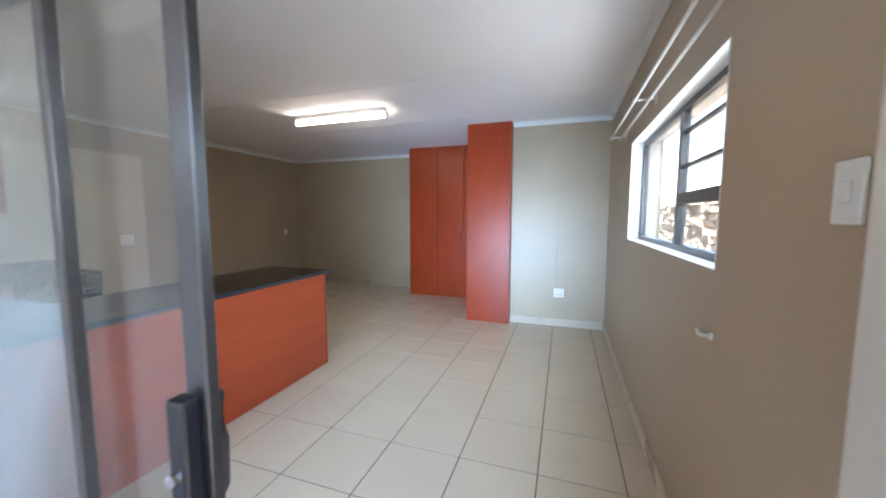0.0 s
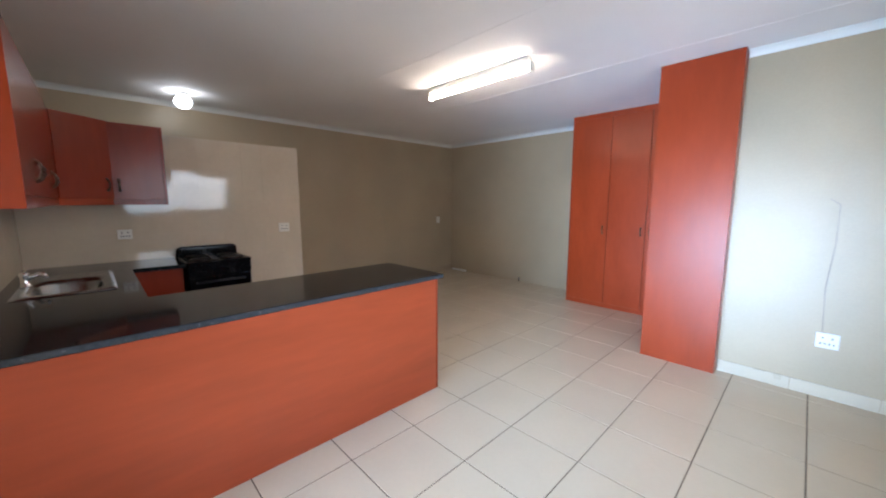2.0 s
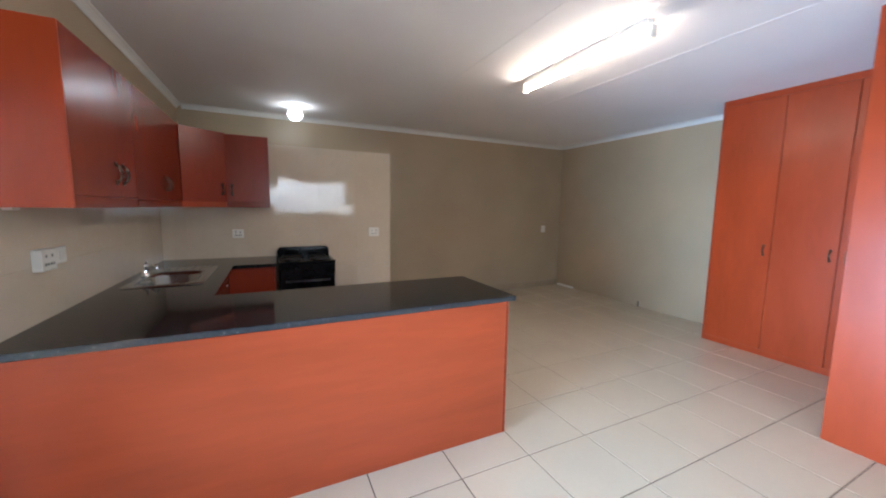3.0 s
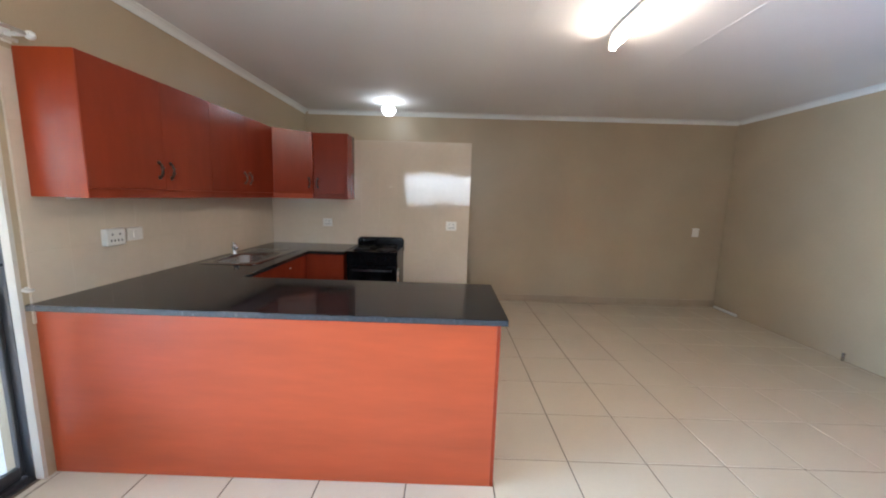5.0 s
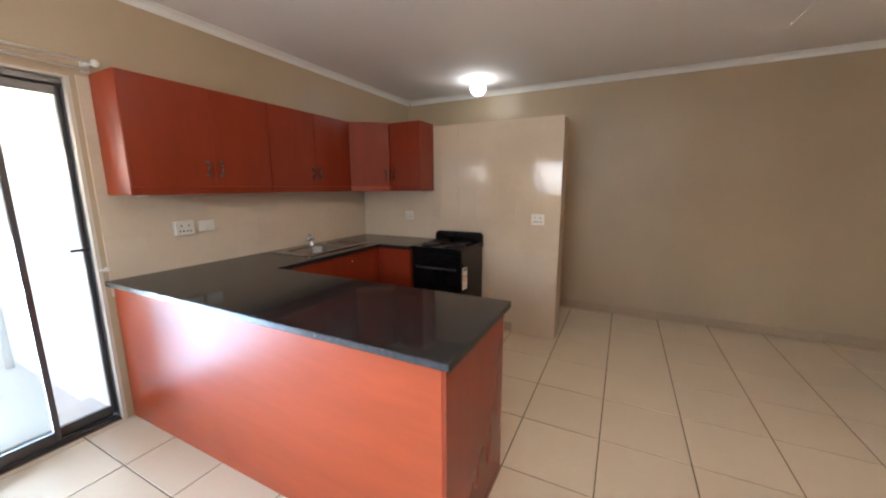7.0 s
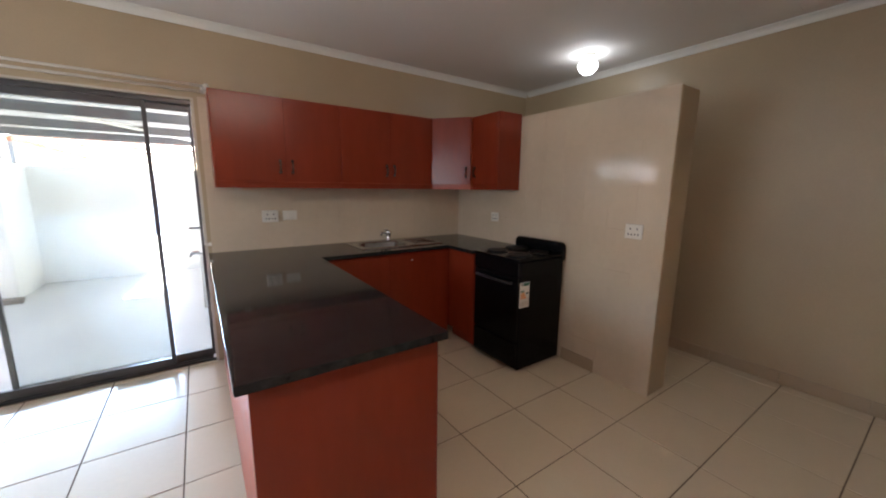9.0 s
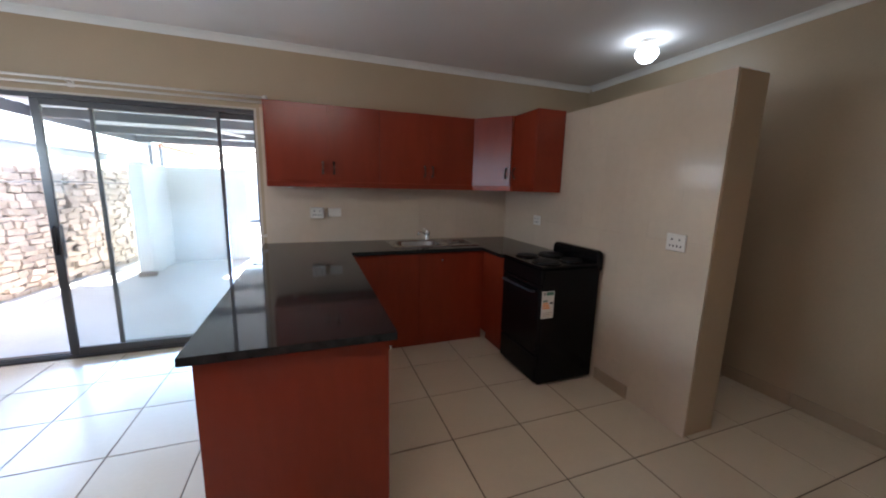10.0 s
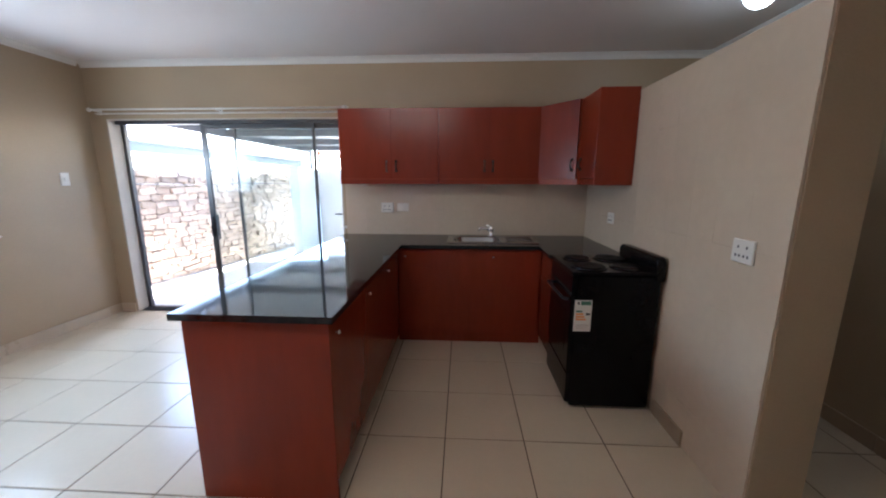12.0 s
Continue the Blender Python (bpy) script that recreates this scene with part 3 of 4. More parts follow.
first = upper("cherry laminate wall cabinet with two doors beside the sliding door", -3.027, -2.135, ((-2.60, -2.135), (-3.027, -2.60)), (-2.556, -2.644))
part("side_panel", boxes((-2.1345, -2.128, YS + 0.012, UY, UZ0, UZ1), bevel=0.001), M_CHERRY_UP, first, "satin cherry end panel")
upper("cherry laminate wall cabinet above the sink", -3.928, -3.029, ((-3.478, -3.029), (-3.928, -3.478)), (-3.44, -3.515))
part("hanging_bracket", boxes((-2.31, -2.26, YS + 0.03, YS + 0.06, UZ0 - 0.012, UZ0), bevel=0.003), M_PLASTIC, first, "small white plastic bracket")
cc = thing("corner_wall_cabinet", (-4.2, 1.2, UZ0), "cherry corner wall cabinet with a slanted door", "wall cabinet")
bm = bmesh.new()
prism(bm, [(-3.930, YS + 0.012), (-3.930, UY - 0.012), (-4.172, 1.573), (-4.448, 1.573), (-4.448, YS + 0.012)], UZ0, UZ1)
part("carcass", bm, M_CHERRY, cc)
va, vb = Vector((-3.933, UY - 0.008, 0)), Vector((-4.169, 1.569, 0))
dv = (vb - va).normalized()
nv = Vector((-dv.y, dv.x, 0)) * -1
if nv.y < 0:
    nv = -nv
bm = bmesh.new()
prism(bm, [tuple((va + nv * 0.002).xy), tuple((vb + nv * 0.002).xy), tuple((vb + nv * 0.018).xy), tuple((va + nv * 0.018).xy)], UZ0 + 0.048, UZ1)
dr = part("door", bm, M_CHERRY_DK, cc, "slanted door")
ph = vb - dv * 0.04 + nv * 0.018
pull(dr, (ph.x, ph.y, 1.555), (nv.x, nv.y))
ec = thing("end_wall_cabinet", (-4.3, 1.77, UZ0), "cherry end wall cabinet on the tiled partition", "wall cabinet")
part("carcass", boxes((-4.448, -4.198, 1.575, 1.912, UZ0, UZ1)), M_CHERRY_DK, ec)
part("side_panel", boxes((-4.448, -4.18, 1.9125, 1.932, UZ0, UZ1), bevel=0.001), M_CHERRY_DK, ec, "dark cherry end panel")
dr = part("door", boxes((-4.1975, -4.18, 1.577, 1.911, UZ0 + 0.048, UZ1), bevel=0.002), M_CHERRY_DK, ec)
pull(dr, (-4.18, 1.62, 1.555), (1, 0))

# stove
GX0, GX1, GY0, GY1, GH = -4.43, -3.906, 1.985, 2.487, 0.885
st = thing("stove", (-4.17, 2.23, 0), "black enamel electric stove with an energy label", "stove")
part("body", boxes((GX0 + 0.01, GX1 - 0.03, GY0, GY1, 0.02, GH - 0.012), bevel=0.006), M_BLACK, st)
part("hob", boxes((GX0 + 0.01, GX1 + 0.004, GY0 - 0.004, GY1 + 0.004, GH - 0.011, GH + 0.012), bevel=0.006), M_BLACK, st, "glossy black hob top")
for x, y, r in ((-4.04, 2.11, 0.075), (-4.04, 2.36, 0.09), (-4.26, 2.11, 0.09), (-4.26, 2.36, 0.075)):
    part("hot_plate", lathe(bmesh.new(), [(r + 0.006, 0), (r + 0.006, 0.006), (r, 0.009), (r, 0.014), (r * 0.35, 0.014), (r * 0.3, 0.011)], (x, y, GH + 0.012), 20), M_BLACK_MATT, st)
    part("trim_ring", lathe(bmesh.new(), [(r + 0.016, 0), (r + 0.015, 0.006), (r + 0.010, 0.009), (r + 0.006, 0.006)], (x, y, GH + 0.0118), 24), M_RING, st, "dark metal hot plate ring", smooth=True)
bm = bmesh.new()
guard = [(GY0 - 0.006, GH - 0.04), (GY1 + 0.006, GH - 0.04)]
for c, a0 in ((GY1 + 0.006 - 0.045, 0), (GY0 - 0.006 + 0.045, 90)):
    guard += [(c + 0.045 * math.cos(radians(a0 + 15 * k)), 0.943 + 0.045 * math.sin(radians(a0 + 15 * k))) for k in range(7)]
back = [bm.verts.new((GX0 - 0.008, y, z)) for y, z in guard]
front = [bm.verts.new((GX0 + 0.05, y, z)) for y, z in guard]
for k in range(len(guard)):
    bm.faces.new((back[k - 1], back[k], front[k], front[k - 1]))
caps = [bm.faces.new(back), bm.faces.new(front)]
bmesh.ops.recalc_face_normals(bm, faces=bm.faces[:])
bmesh.ops.bevel(bm, geom=[e for f in caps for e in f.edges], offset=0.012, segments=3, affect="EDGES", profile=0.5)
part("back_guard", bm, M_BLACK, st, "rounded black splash guard", smooth=True)
part("control_panel", boxes((GX1 - 0.03, GX1, GY0, GY1, 0.765, GH - 0.012), bevel=0.004), M_BLACK, st)
od = part("oven_door", boxes((GX1 - 0.03, GX1, GY0 + 0.004, GY1 - 0.004, 0.25, 0.76), bevel=0.006), M_BLACK, st)
part("door_window", boxes((GX1 - 0.001, GX1 + 0.0015, GY0 + 0.09, GY1 - 0.09, 0.36, 0.62)), M_BLACK, od)
bm = bmesh.new()
tube(bm, [(GX1, GY0 + 0.06, 0.71), (GX1 + 0.035, GY0 + 0.065, 0.715), (GX1 + 0.035, GY1 - 0.065, 0.715), (GX1, GY1 - 0.06, 0.71)], 0.009)
part("door_handle", bm, M_FRAME_BLK, od, "dark bar handle", smooth=True)
part("drawer", boxes((GX1 - 0.03, GX1 - 0.002, GY0 + 0.004, GY1 - 0.004, 0.04, 0.24), bevel=0.006), M_BLACK, st)
for x in (GX0 + 0.06, GX1 - 0.08):
    for y in (GY0 + 0.05, GY1 - 0.05):
        part("foot", rod(bmesh.new(), (x, y, 0), (x, y, 0.022), 0.02, 10), M_FRAME_BLK, st)
lb = part("energy_label", boxes((-4.03, -3.928, GY1 - 0.0005, GY1 + 0.0015, 0.525, 0.722)), M_PLASTIC, st, "white energy rating label with coloured bars")
part("label_header", boxes((-4.024, -3.965, GY1 + 0.001, GY1 + 0.0022, 0.692, 0.716)), M_INK, lb)
part("label_logo", boxes((-3.956, -3.944, GY1 + 0.001, GY1 + 0.0022, 0.695, 0.712)), M_INK_BK, lb)
for k in range(4):
    part("label_bar", boxes((-3.975 - k * 0.008, -3.938, GY1 + 0.001, GY1 + 0.0022, 0.646 - k * 0.017, 0.658 - k * 0.017)), (M_INK, M_INK_OR, M_INK_OR, M_INK_OR)[k], lb)
part("label_arrow", boxes((-4.022, -3.997, GY1 + 0.001, GY1 + 0.0022, 0.628, 0.642)), M_INK_BK, lb)
for k in range(3):
    part("label_line", boxes((-4.02, -3.94, GY1 + 0.001, GY1 + 0.0022, 0.540 + k * 0.012, 0.543 + k * 0.012)), M_MORTAR, lb)

plate("wall_socket", (-2.50, YS + 0.012, 1.163), (0, 1), 0.118, 0.095, 0.035, "white surface-mounted double socket above the worktop", "socket")
plate("light_switch", (-2.655, YS + 0.012, 1.166), (0, 1), 0.115, 0.078, 0.010, "white wall switch above the worktop", "switch")
plate("wall_socket", (SX1 + 0.012, 1.63, 1.132), (1, 0), 0.10, 0.085, 0.012, "white socket on the tiled partition by the corner", "socket")
plate("wall_socket", (SX1 + 0.012, 3.013, 1.13), (1, 0), 0.118, 0.10, 0.012, "white socket on the tiled partition", "socket")
plate("light_switch", (XW, 6.44, 1.06), (1, 0), 0.09, 0.12, 0.010, "white switch on the long wall", "switch")
plate("wall_socket", (-0.03, YNOOK, 0.43), (0, -1), 0.12, 0.11, 0.012, "white socket low on the wall beside the wardrobe", "socket")
plate("light_switch", (XE, 1.34, 1.434), (-1, 0), 0.075, 0.12, 0.010, "white switch beside the sliding door", "switch")
# thin bent rod added to draw the faint chase line in the plaster
wire = thing("wall_chase_line", (-0.06, YNOOK, 0.49), "thin grey rod standing in for a faint chase line above a socket", "wire")
bm = bmesh.new()
tube(bm, [(-0.06, YNOOK - 0.004, 0.49), (-0.075, YNOOK - 0.006, 0.8), (-0.055, YNOOK - 0.005, 1.15), (-0.06, YNOOK - 0.006, 1.40), (-0.11, YNOOK - 0.005, 1.44)], 0.0028, 6)
part("cable", bm, M_MORTAR, wire)
ps = thing("pipe_stub", (-3.75, YN - 0.02, 0), "short grey pipe stub at the foot of the end wall", "pipe")
part("pipe", rod(bmesh.new(), (-3.75, YN - 0.02, 0), (-3.75, YN - 0.02, 0.07), 0.012), M_STEEL, ps, smooth=True)
part("cap", rod(bmesh.new(), (-3.75, YN - 0.02, 0.07), (-3.75, YN - 0.02, 0.08), 0.015), M_STEEL, ps, smooth=True)
cd = thing("floor_conduit", (-5.1, YN - 0.03, 0), "white plastic conduit on the floor along the end wall", "conduit")
part("pipe", rod(bmesh.new(), (-5.40, YN - 0.03, 0.02), (-5.02, YN - 0.03, 0.02), 0.018), M_PLASTIC, cd, smooth=True)

# ---- wardrobe ----
WX0, WXM, WYF = -2.572, -1.20, 6.27
wd = thing("wardrobe", (-1.9, 6.5, 0), "built-in cherry laminate wardrobe up to the ceiling", "wardrobe")
part("side_panel", boxes((WX0 - 0.004, WX0 + 0.014, WYF, YN - 0.001, 0, CEIL - 0.002)), M_CHERRY_UP, wd)
part("top_rail", boxes((WX0 + 0.0145, WXM - 0.001, WYF + 0.002, WYF + 0.02, 2.50, CEIL - 0.002)), M_CHERRY_UP, wd)
part("plinth", boxes((WX0 + 0.0145, WXM - 0.001, WYF + 0.004, WYF + 0.02, 0.0, 0.06)), M_CHERRY_UP, wd)
part("carcass", boxes((WX0 + 0.0145, WXM - 0.001, WYF + 0.021, YN - 0.001, 0.0, CEIL - 0.002)), M_CHERRY_DK, wd)
splits = (WX0 + 0.014, -2.055, -1.595, WXM - 0.002)
for k in range(3):
    dr = part("door", boxes((splits[k] + 0.002, splits[k + 1] - 0.002, WYF - 0.001, WYF + 0.0185, 0.062, 2.498), bevel=0.002), M_CHERRY_UP, wd)
    pull(dr, ((-2.11, -1.645, -1.545)[k], WYF - 0.001, 1.05), (0, -1), 0.09)
wp = thing("wardrobe_column", (-0.92, 5.9, 0), "tall cherry laminate boxed column beside the wardrobe", "wardrobe")
part("front_panel", boxes((WXM, XPANEL, YPANEL, YPANEL + 0.018, 0, CEIL - 0.002), bevel=0.0015), M_CHERRY_UP, wp, "plain cherry panel")
part("side_panel", boxes((WXM, WXM + 0.018, YPANEL + 0.0185, YN - 0.001, 0, CEIL - 0.002)), M_CHERRY_UP, wp)
part("end_strip", boxes((XPANEL - 0.018, XPANEL, YPANEL + 0.0185, YNOOK - 0.0, 0, CEIL - 0.002)), M_CHERRY_UP, wp)

# ---- outside ----
GZ = -0.10
setting("ground", boxes((-400, 400, -400, 400, GZ - 0.4, GZ - 0.02)), M_EARTH, "dry bare ground", "ground")
setting("pavement", boxes((-6.5, 6, -12, YS - THIN, GZ - 0.02, GZ), (XE + THICK, 6, YS - THIN, 8, GZ - 0.02, GZ)), M_CONC, "pale worn concrete yard paving", "paving")
setting("door_step", boxes((DX0 - 0.1, DX1 + 0.1, 0.45, YS - THIN, GZ, -0.012)), M_CONC, "low concrete doorstep", "step")

# ---- yard ----
# boundary wall of rough stones, on a line that leans a little from the house's axis
BW0, BWD = Vector((1.47, 0.0, 0)), Vector((0.19, 1.0, 0)).normalized()
BWN = Vector((-BWD.y, BWD.x, 0))
BWA = math.degrees(math.atan2(BWD.y, BWD.x))
rs = random.Random(11)
rough_stones, flat_stones = [], []
for pile, jx, jz in ((rough_stones, 0.07, 0.10), (flat_stones, 0.015, 0.02)):
    for k in range(10):
        bm = bmesh.new()
        box(bm, -0.5, 0.5, -0.06, 0.06, -0.5, 0.5, 0.035, 2)
        for v in bm.verts:
            v.co.x += rs.uniform(-jx, jx)
            v.co.z += rs.uniform(-jz, jz)
            v.co.y += rs.uniform(-0.015, 0.015)
        pile.append(mesh_of("stone", bm, M_STONE))


def stone_wall(label, start, way, s0, s1, top, stones=rough_stones, high=(0.062, 0.105), wide=(0.10, 0.27), tip=9):
    """A wall of rough stones; its face lies left of the way."""
    side = Vector((-way.y, way.x, 0))
    turn = math.degrees(math.atan2(way.y, way.x))
    mid = start + way * (s0 + s1) / 2
    ob = thing("boundary_wall", (mid.x, mid.y, GZ), label, "garden wall", kind="structure")
    bm = bmesh.new()
    a, b = start + way * s0 - side * 0.22, start + way * s1 - side * 0.22
    prism(bm, [tuple((a + side * 0.2).xy), tuple((b + side * 0.2).xy), tuple(b.xy), tuple(a.xy)], GZ, top - 0.02)
    part("core", bm, M_MORTAR, ob, "recessed mortar")
    z = GZ
    while z < top - 0.06:
        h = rs.uniform(*high)
        s = s0 + rs.uniform(0, 0.1)
        while s < s1 - 0.08:
            w = rs.uniform(*wide)
            p = start + way * (s + w / 2) - side * rs.uniform(-0.005, 0.035)
            m = pose(p.x, p.y, z + h / 2 + rs.uniform(-0.008, 0.008), 0, rs.uniform(-tip, tip), turn) @ Matrix.Diagonal((w - 0.015, 1, h * rs.uniform(0.82, 1.0), 1))
            hang(new("stone", rs.choice(stones)), ob, m)
            s += w
        z += h


stone_wall("rough cream and brown stone boundary wall beside the yard", BW0, BWD, -2.5, 0.2, 1.60)
stone_wall("rough cream and brown stone boundary wall behind the gate post", BW0, BWD, -5.2, -2.5, 1.60)
stone_wall("rough cream stone boundary wall facing the window", Vector((1.51, 0.2, 0)), Vector((0, 1, 0)), 0, 4.0, 1.60, flat_stones, (0.07, 0.095), (0.2, 0.36), 2)
stone_wall("rough cream stone boundary wall along the side of the house", Vector((1.51, 0.2, 0)), Vector((0, 1, 0)), 4.0, 8.0, 1.60, flat_stones, (0.07, 0.095), (0.2, 0.36), 2)
cable = thing("wall_cable", (1.3, 0, 1.4), "thin dark cable strung along the boundary wall", "cable")
bm = bmesh.new()
tube(bm, [BW0 + BWD * (s - 5) + BWN * 0.09 + Vector((0, 0, 1.375 - 0.02 * math.sin(s * math.pi / 2.5) ** 2)) for s in (0, 0.6, 1.25, 1.9, 2.5, 3.1, 3.75, 4.4, 5)], 0.009, 6)
part("line", bm, M_FRAME_BLK, cable)
for s in (-4.6, -2.5, -0.1):
    p = BW0 + BWD * s + BWN * 0.05 + Vector((0, 0, 1.37))
    part("clip", boxes((p.x - 0.06, p.x + 0.04, p.y - 0.01, p.y + 0.01, p.z - 0.015, p.z + 0.015)), M_STEELBEAM, cable)

# white yard walls
setting("wall_yard_back", boxes((-1.27, 0.13, -3.75, -3.55, GZ, 1.68), (-2.25, -1.68, -3.75, -3.55, GZ, 1.68)), M_WHITE, "white plastered yard wall with a narrow gateway", "garden wall")
setting("wall_yard_side", boxes((0.03, 0.13, -3.549, -2.66, GZ, 1.68)), M_WHITE, "short white plastered yard wall", "garden wall")
setting("wall_yard_west", boxes((-2.25, -2.06, -3.549, -0.301, GZ, 1.68), (-2.25, -2.06, -0.30, YS - THIN - 0.001, GZ, 2.5)), M_WHITE, "white plastered outside wall of the house", "wall")
post = thing("gate_post", (0.10, -2.56, GZ), "white plastered gate post with a cap", "gate post")
part("shaft", boxes((0.0, 0.19, -2.655, -2.47, GZ, 1.66), bevel=0.012), M_WHITE, post)
part("cap", boxes((-0.02, 0.21, -2.658, -2.45, 1.66, 1.71), bevel=0.01), M_WHITE, post)
part("hinge", rod(bmesh.new(), (0.20, -2.50, 1.20), (0.20, -2.50, 1.27), 0.014), M_FRAME, post)
plank = thing("timber_offcut", (0.05, -2.36, GZ), "brown timber offcut lying by the gate post", "timber")
bm = bmesh.new()
box(bm, -0.06, 0.17, -2.43, -2.34, GZ, GZ + 0.07, 0.006)
part("board", bm, M_MORTAR, plank)
tapst = thing("garden_tap", (-2.0, -0.95, GZ), "white standpipe with a metal garden tap", "tap")
part("pipe", rod(bmesh.new(), (-2.0, -0.95, GZ), (-2.0, -0.95, 0.58), 0.028, 10), M_PLASTIC, tapst, smooth=True)
bm = bmesh.new()
tube(bm, [(-2.0, -0.95, 0.57), (-1.97, -0.93, 0.60), (-1.90, -0.90, 0.60), (-1.88, -0.89, 0.56)], 0.016)
part("spout", bm, M_STEEL, tapst, smooth=True)
part("wheel", boxes((-1.97, -1.91, -0.925, -0.905, 0.618, 0.628), bevel=0.003), M_RUST, tapst)

# carport roof: sheet, beams, braces and posts
car = thing("carport_roof", (-0.9, -1.7, 2.2), "corrugated metal carport roof on grey steel beams", "carport")
bm = bmesh.new()
n_rib = 104
x_lo, x_hi, y_hi, y_lo = -2.9, 0.44, 0.77, -4.25
prev = None
for i in range(n_rib + 1):
    y = y_hi + (y_lo - y_hi) * i / n_rib
    z = 2.235 + (0.032 if i % 4 in (1, 2) else -0.032)
    cur = [bm.verts.new((x, y, z + 0.05 * (x_hi - x) / 2.7)) for x in (x_lo, x_hi)]
    if prev:
        bm.faces.new((prev[0], prev[1], cur[1], cur[0]))
    prev = cur
part("sheet", bm, M_ROOF, car, "pale translucent corrugated roof sheet")
for y in (0.60, -1.05, -2.35, -3.62):
    part("beam", boxes((x_lo, x_hi - 0.01, y - 0.03, y + 0.03, 2.10, 2.205)), M_STEELBEAM, car)
part("edge_beam", boxes((x_hi - 0.008, x_hi + 0.05, y_lo, y_hi, 2.09, 2.215)), M_STEELBEAM, car)
bm = bmesh.new()
rod(bm, (-0.75, -1.1, 2.155), (-2.2, -3.6, 2.155), 0.022, 8)
part("brace", bm, M_SHEET, car)
part("post", boxes((x_hi - 0.03, x_hi + 0.03, -4.2, -4.14, GZ, 2.09)), M_STEELBEAM, car)
perg = thing("pergola", (-0.9, -6.8, 2.2), "open pergola of orange primed steel purlins", "pergola")
for k in range(5):
    y = -4.7 - k * 1.5
    part("purlin", boxes((-4.4, 0.42, y - 0.03, y + 0.03, 2.17, 2.21)), M_RUST, perg)
for x in (-4.4, 0.40):
    part("bearer", boxes((x, x + 0.06, -11.0, -4.6, 2.09, 2.168)), M_RUST, perg)
    for y in (-10.9, -4.7):
        part("post", boxes((x, x + 0.06, y, y + 0.06, GZ, 2.09)), M_STEELBEAM, perg)
setting("wall_far", boxes((-6.4, 0.6, -11.9, -11.7, GZ, 1.9)), M_WHITE, "far white plastered boundary wall", "garden wall")

# the neighbour's house behind the boundary wall
nb = thing("neighbour_house", (8.0, -4.0, GZ), "neighbouring white house with a grey gutter and metal roof", "house")
part("wall", boxes((6.4, 10.0, -16.0, 7.0, GZ, 2.25)), M_WHITE, nb)
part("gutter", boxes((6.0, 6.12, -16.3, 7.3, 2.50, 2.60), bevel=0.02), M_FASCIA, nb, "blue-grey gutter")
part("fascia", boxes((6.12, 6.15, -16.3, 7.3, 2.24, 2.60)), M_FASCIA, nb, "grey painted fascia board")
part("soffit", boxes((6.15, 6.4, -16.3, 7.3, 2.25, 2.28)), M_WHITE, nb)
bm = bmesh.new()
vs = [bm.verts.new(p) for p in ((6.05, -16.4, 2.60), (6.05, 7.4, 2.60), (10.2, 7.4, 4.0), (10.2, -16.4, 4.0), (6.05, -16.4, 2.63), (6.05, 7.4, 2.63), (10.2, 7.4, 4.03), (10.2, -16.4, 4.03))]
for q in ((0, 1, 2, 3), (4, 5, 6, 7), (0, 1, 5, 4), (1, 2, 6, 5), (2, 3, 7, 6), (3, 0, 4, 7)):
    bm.faces.new([vs[i] for i in q])
part("roof", bm, M_SHEET, nb, "pale metal roof sheet")
for y in (-10, -5.5, -1.0, 3.5):
    w = part("window", boxes((6.36, 6.41, y, y + 1.2, 0.9, 1.9)), M_FRAME, nb)
    part("pane", boxes((6.35, 6.362, y + 0.06, y + 1.14, 0.96, 1.84)), M_BLACK, w)

# ---- floor, wall and skirting pieces ----
PITCH_X, PITCH, TX, TY, JOINT = 0.4395, 0.4435, 0.352, 2.795, 0.0062
made_tiles = {}


def slab_mesh(name, a, b, c, mat, bevel):
    key = (name, mat.name, round(a, 3), round(b, 3), round(c, 3))
    if key not in made_tiles:
        bm = bmesh.new()
        box(bm, -a / 2, a / 2, -b / 2, b / 2, -c / 2, c / 2, bevel)
        made_tiles[key] = mesh_of(name, bm, mat)
    return made_tiles[key]


def lay(name, parent, at, size, mat, bevel=0.002, turn=(0, 0, 0)):
    ob = new(name, slab_mesh(name, *size, mat, bevel))
    return hang(ob, parent, pose(*at, *turn))


rnd = random.Random(4)
for i in range(-14, 2):
    for j in range(-5, 11):
        x0, x1 = max(XW, TX + i * PITCH_X), min(XE, TX + (i + 1) * PITCH_X)
        y0, y1 = max(0.978, TY + j * PITCH), min(YN, TY + (j + 1) * PITCH)
        if x0 > XPANEL - 0.01 and y1 > YNOOK:
            y1 = YNOOK
        elif x0 >= WXM - 0.2 and y1 > YPANEL + 0.2:
            y1 = min(y1, YPANEL + 0.2) if x0 > WXM else y1
        if y0 < YS and not (DX0 < x1 and x0 < DX1):
            y0 = YS
        if x1 - x0 < 0.03 or y1 - y0 < 0.03:
            continue
        lay("tile", floor, ((x0 + x1) / 2, (y0 + y1) / 2, -0.004), (x1 - x0 - JOINT, y1 - y0 - JOINT, 0.008), M_TILE, 0.0015, (rnd.uniform(-0.05, 0.05), rnd.uniform(-0.05, 0.05), 0))

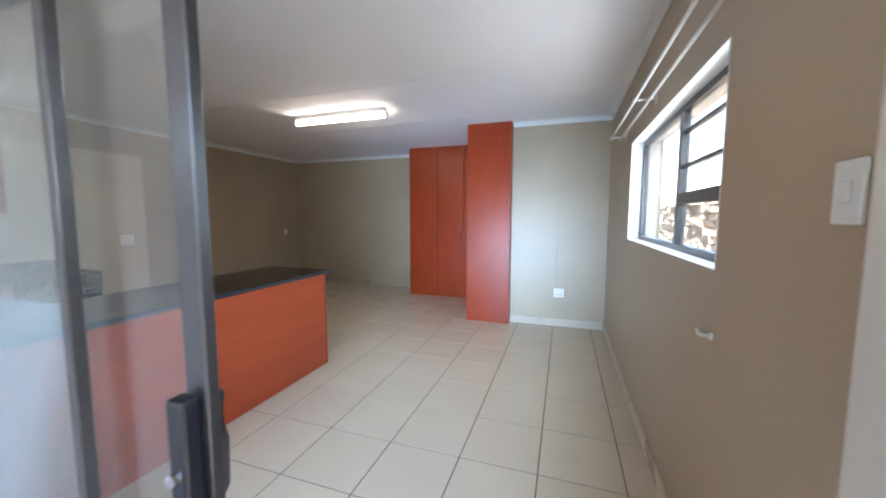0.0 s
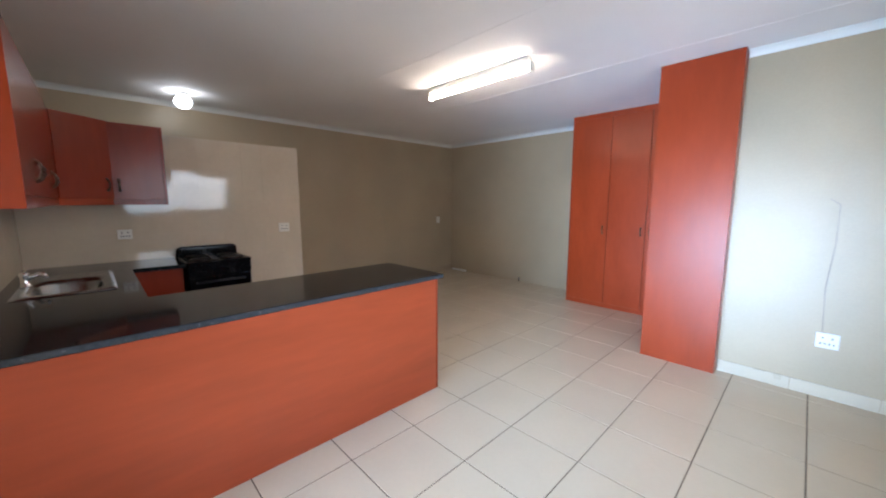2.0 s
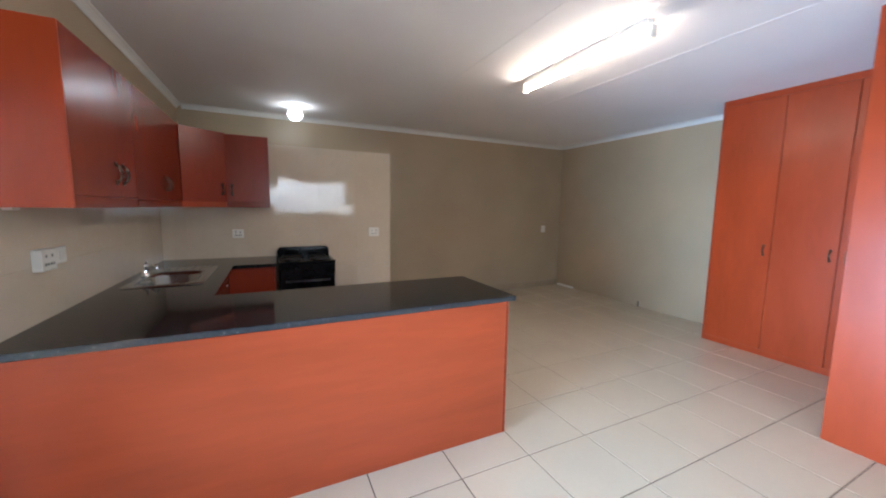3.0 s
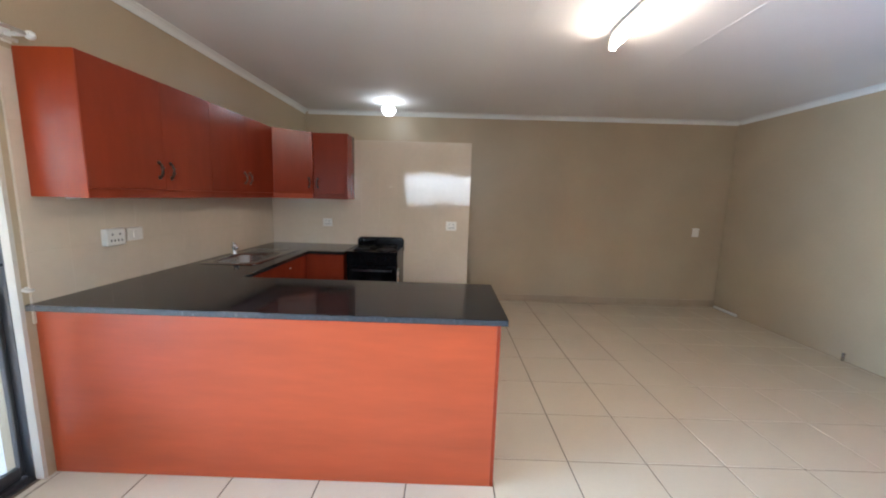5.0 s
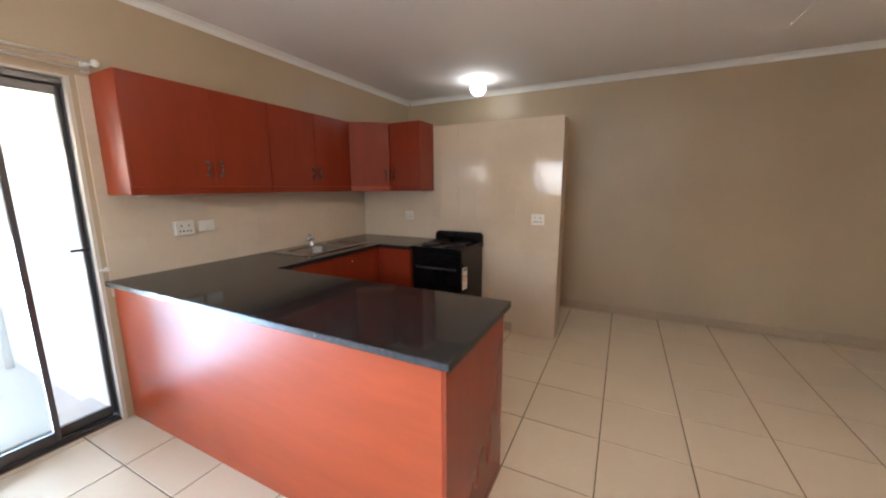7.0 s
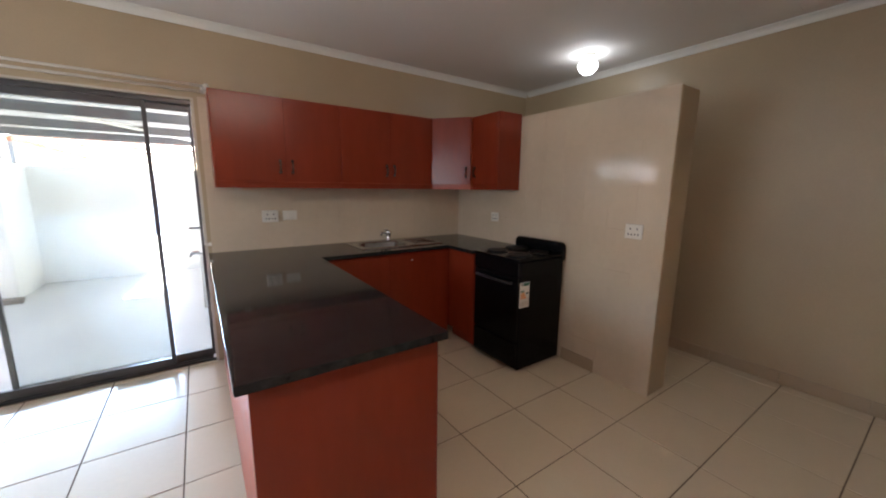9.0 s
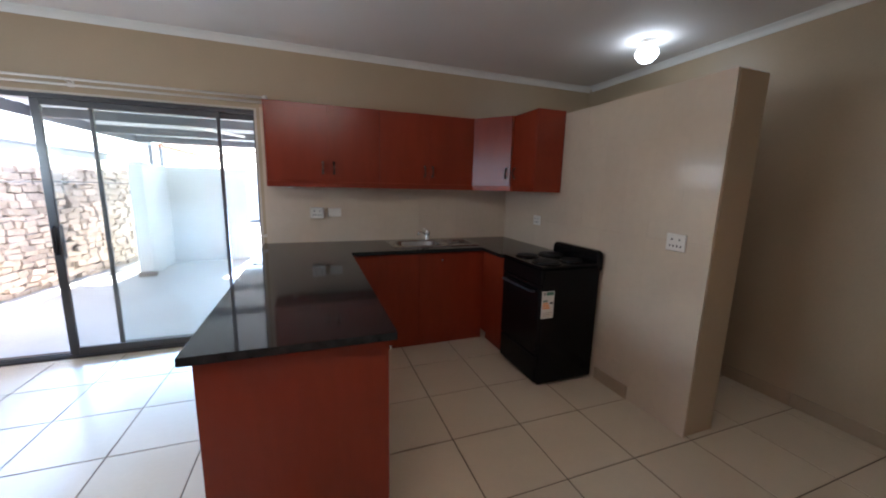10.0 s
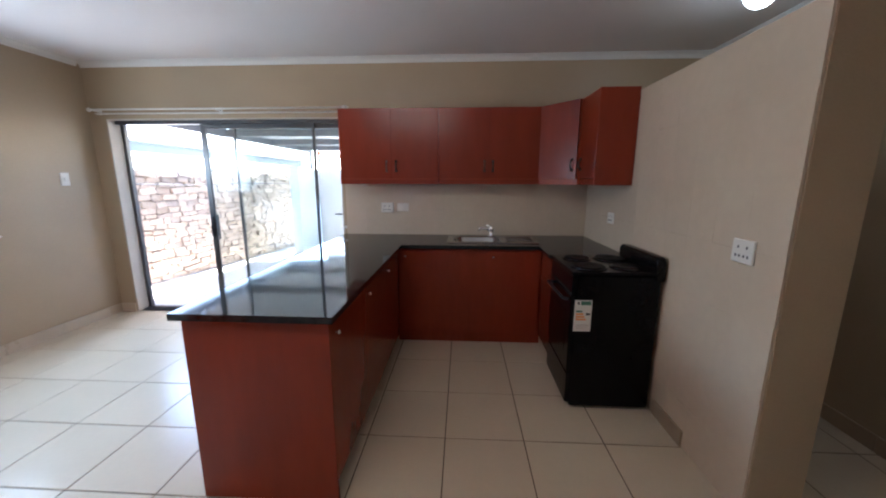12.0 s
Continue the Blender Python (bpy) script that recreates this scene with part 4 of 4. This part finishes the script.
# wall tiles: partition, then the strip behind the worktop
tw, th = 0.2, 0.3
part("tile_bed", boxes((SX1, SX1 + 0.0085, YS + 0.012, SYE - 0.002, 0.0, STOP - 0.002)), M_WGROUT, wall_stub)
part("tile_bed", boxes((SX1 + 0.0095, -2.075, YS, YS + 0.0095, CT1 - 0.1, 2.04)), M_WGROUT, wall_south)
z = STOP
while z > 0.02:
    z0 = max(0.0, z - th)
    y = SYE - 0.001
    while y > YS + 0.03:
        y0 = max(YS + 0.012, y - tw)
        lay("wall_tile", wall_stub, (SX1 + 0.0085, (y + y0) / 2, (z + z0) / 2), (0.006, y - y0 - 0.0003, z - z0 - 0.0003), M_WTILE, 0.0004, (0, rnd.uniform(-0.6, 0.6), rnd.uniform(-0.6, 0.6)))
        y = y0
    z = z0
z = 2.035
while z > CT1 + 0.01:
    z0 = max(CT1 - 0.02, z - th)
    x = -2.076
    while x > SX1 + 0.02:
        x0 = max(SX1 + 0.013, x - tw)
        if z0 < UZ0 + 0.1:
            lay("wall_tile", wall_south, ((x + x0) / 2, YS + 0.0085, (z + z0) / 2), (x - x0 - 0.0003, 0.006, z - z0 - 0.0003), M_WTILE, 0.0004, (rnd.uniform(-0.1, 0.1), 0, rnd.uniform(-0.1, 0.1)))
        x = x0
    z = z0


def skirting(name, a, b, inward, label, mat=M_SKIRT):
    """A row of cut tiles along the foot of a wall."""
    a, b = Vector((*a, 0)), Vector((*b, 0))
    n = Vector((*inward, 0))
    base = tagged(thing(name, tuple((a + b) / 2), label, "skirting", kind="structure"))
    d = (b - a).normalized()
    s, length = 0.0, (b - a).length
    while s < length - 0.02:
        e = min(length, s + PITCH)
        p = a + d * (s + e) / 2 + n * 0.006
        size = (e - s - 0.004, 0.011, 0.095) if abs(d.x) > 0.5 else (0.011, e - s - 0.004, 0.095)
        lay("skirting_tile", base, (p.x, p.y, 0.0485), size, mat, 0.002, (0, 0, rnd.uniform(-0.15, 0.15)))
        s = e


skirting("baseboard_nook", (XPANEL + 0.004, YNOOK), (XE - 0.013, YNOOK), (0, -1), "cream tile skirting beside the wardrobe")
skirting("baseboard_east", (XE, YNOOK), (XE, YS + 0.013), (-1, 0), "cream tile skirting under the window")
skirting("baseboard_south", (DX1 + 0.004, YS), (XE, YS), (0, 1), "short cream tile skirting beside the door")
# these two runs take the tile copy that has shade in its colour
skirting("baseboard_partition", (SX1 + 0.012, 2.50), (SX1 + 0.012, 2.80), (1, 0), "short tile skirting beside the stove, darkened as in shade", M_SKIRT_SHADE)
skirting("baseboard_west", (XW, YS), (XW, YN), (1, 0), "tile skirting along the long wall, darkened as in shade", M_SKIRT_SHADE)
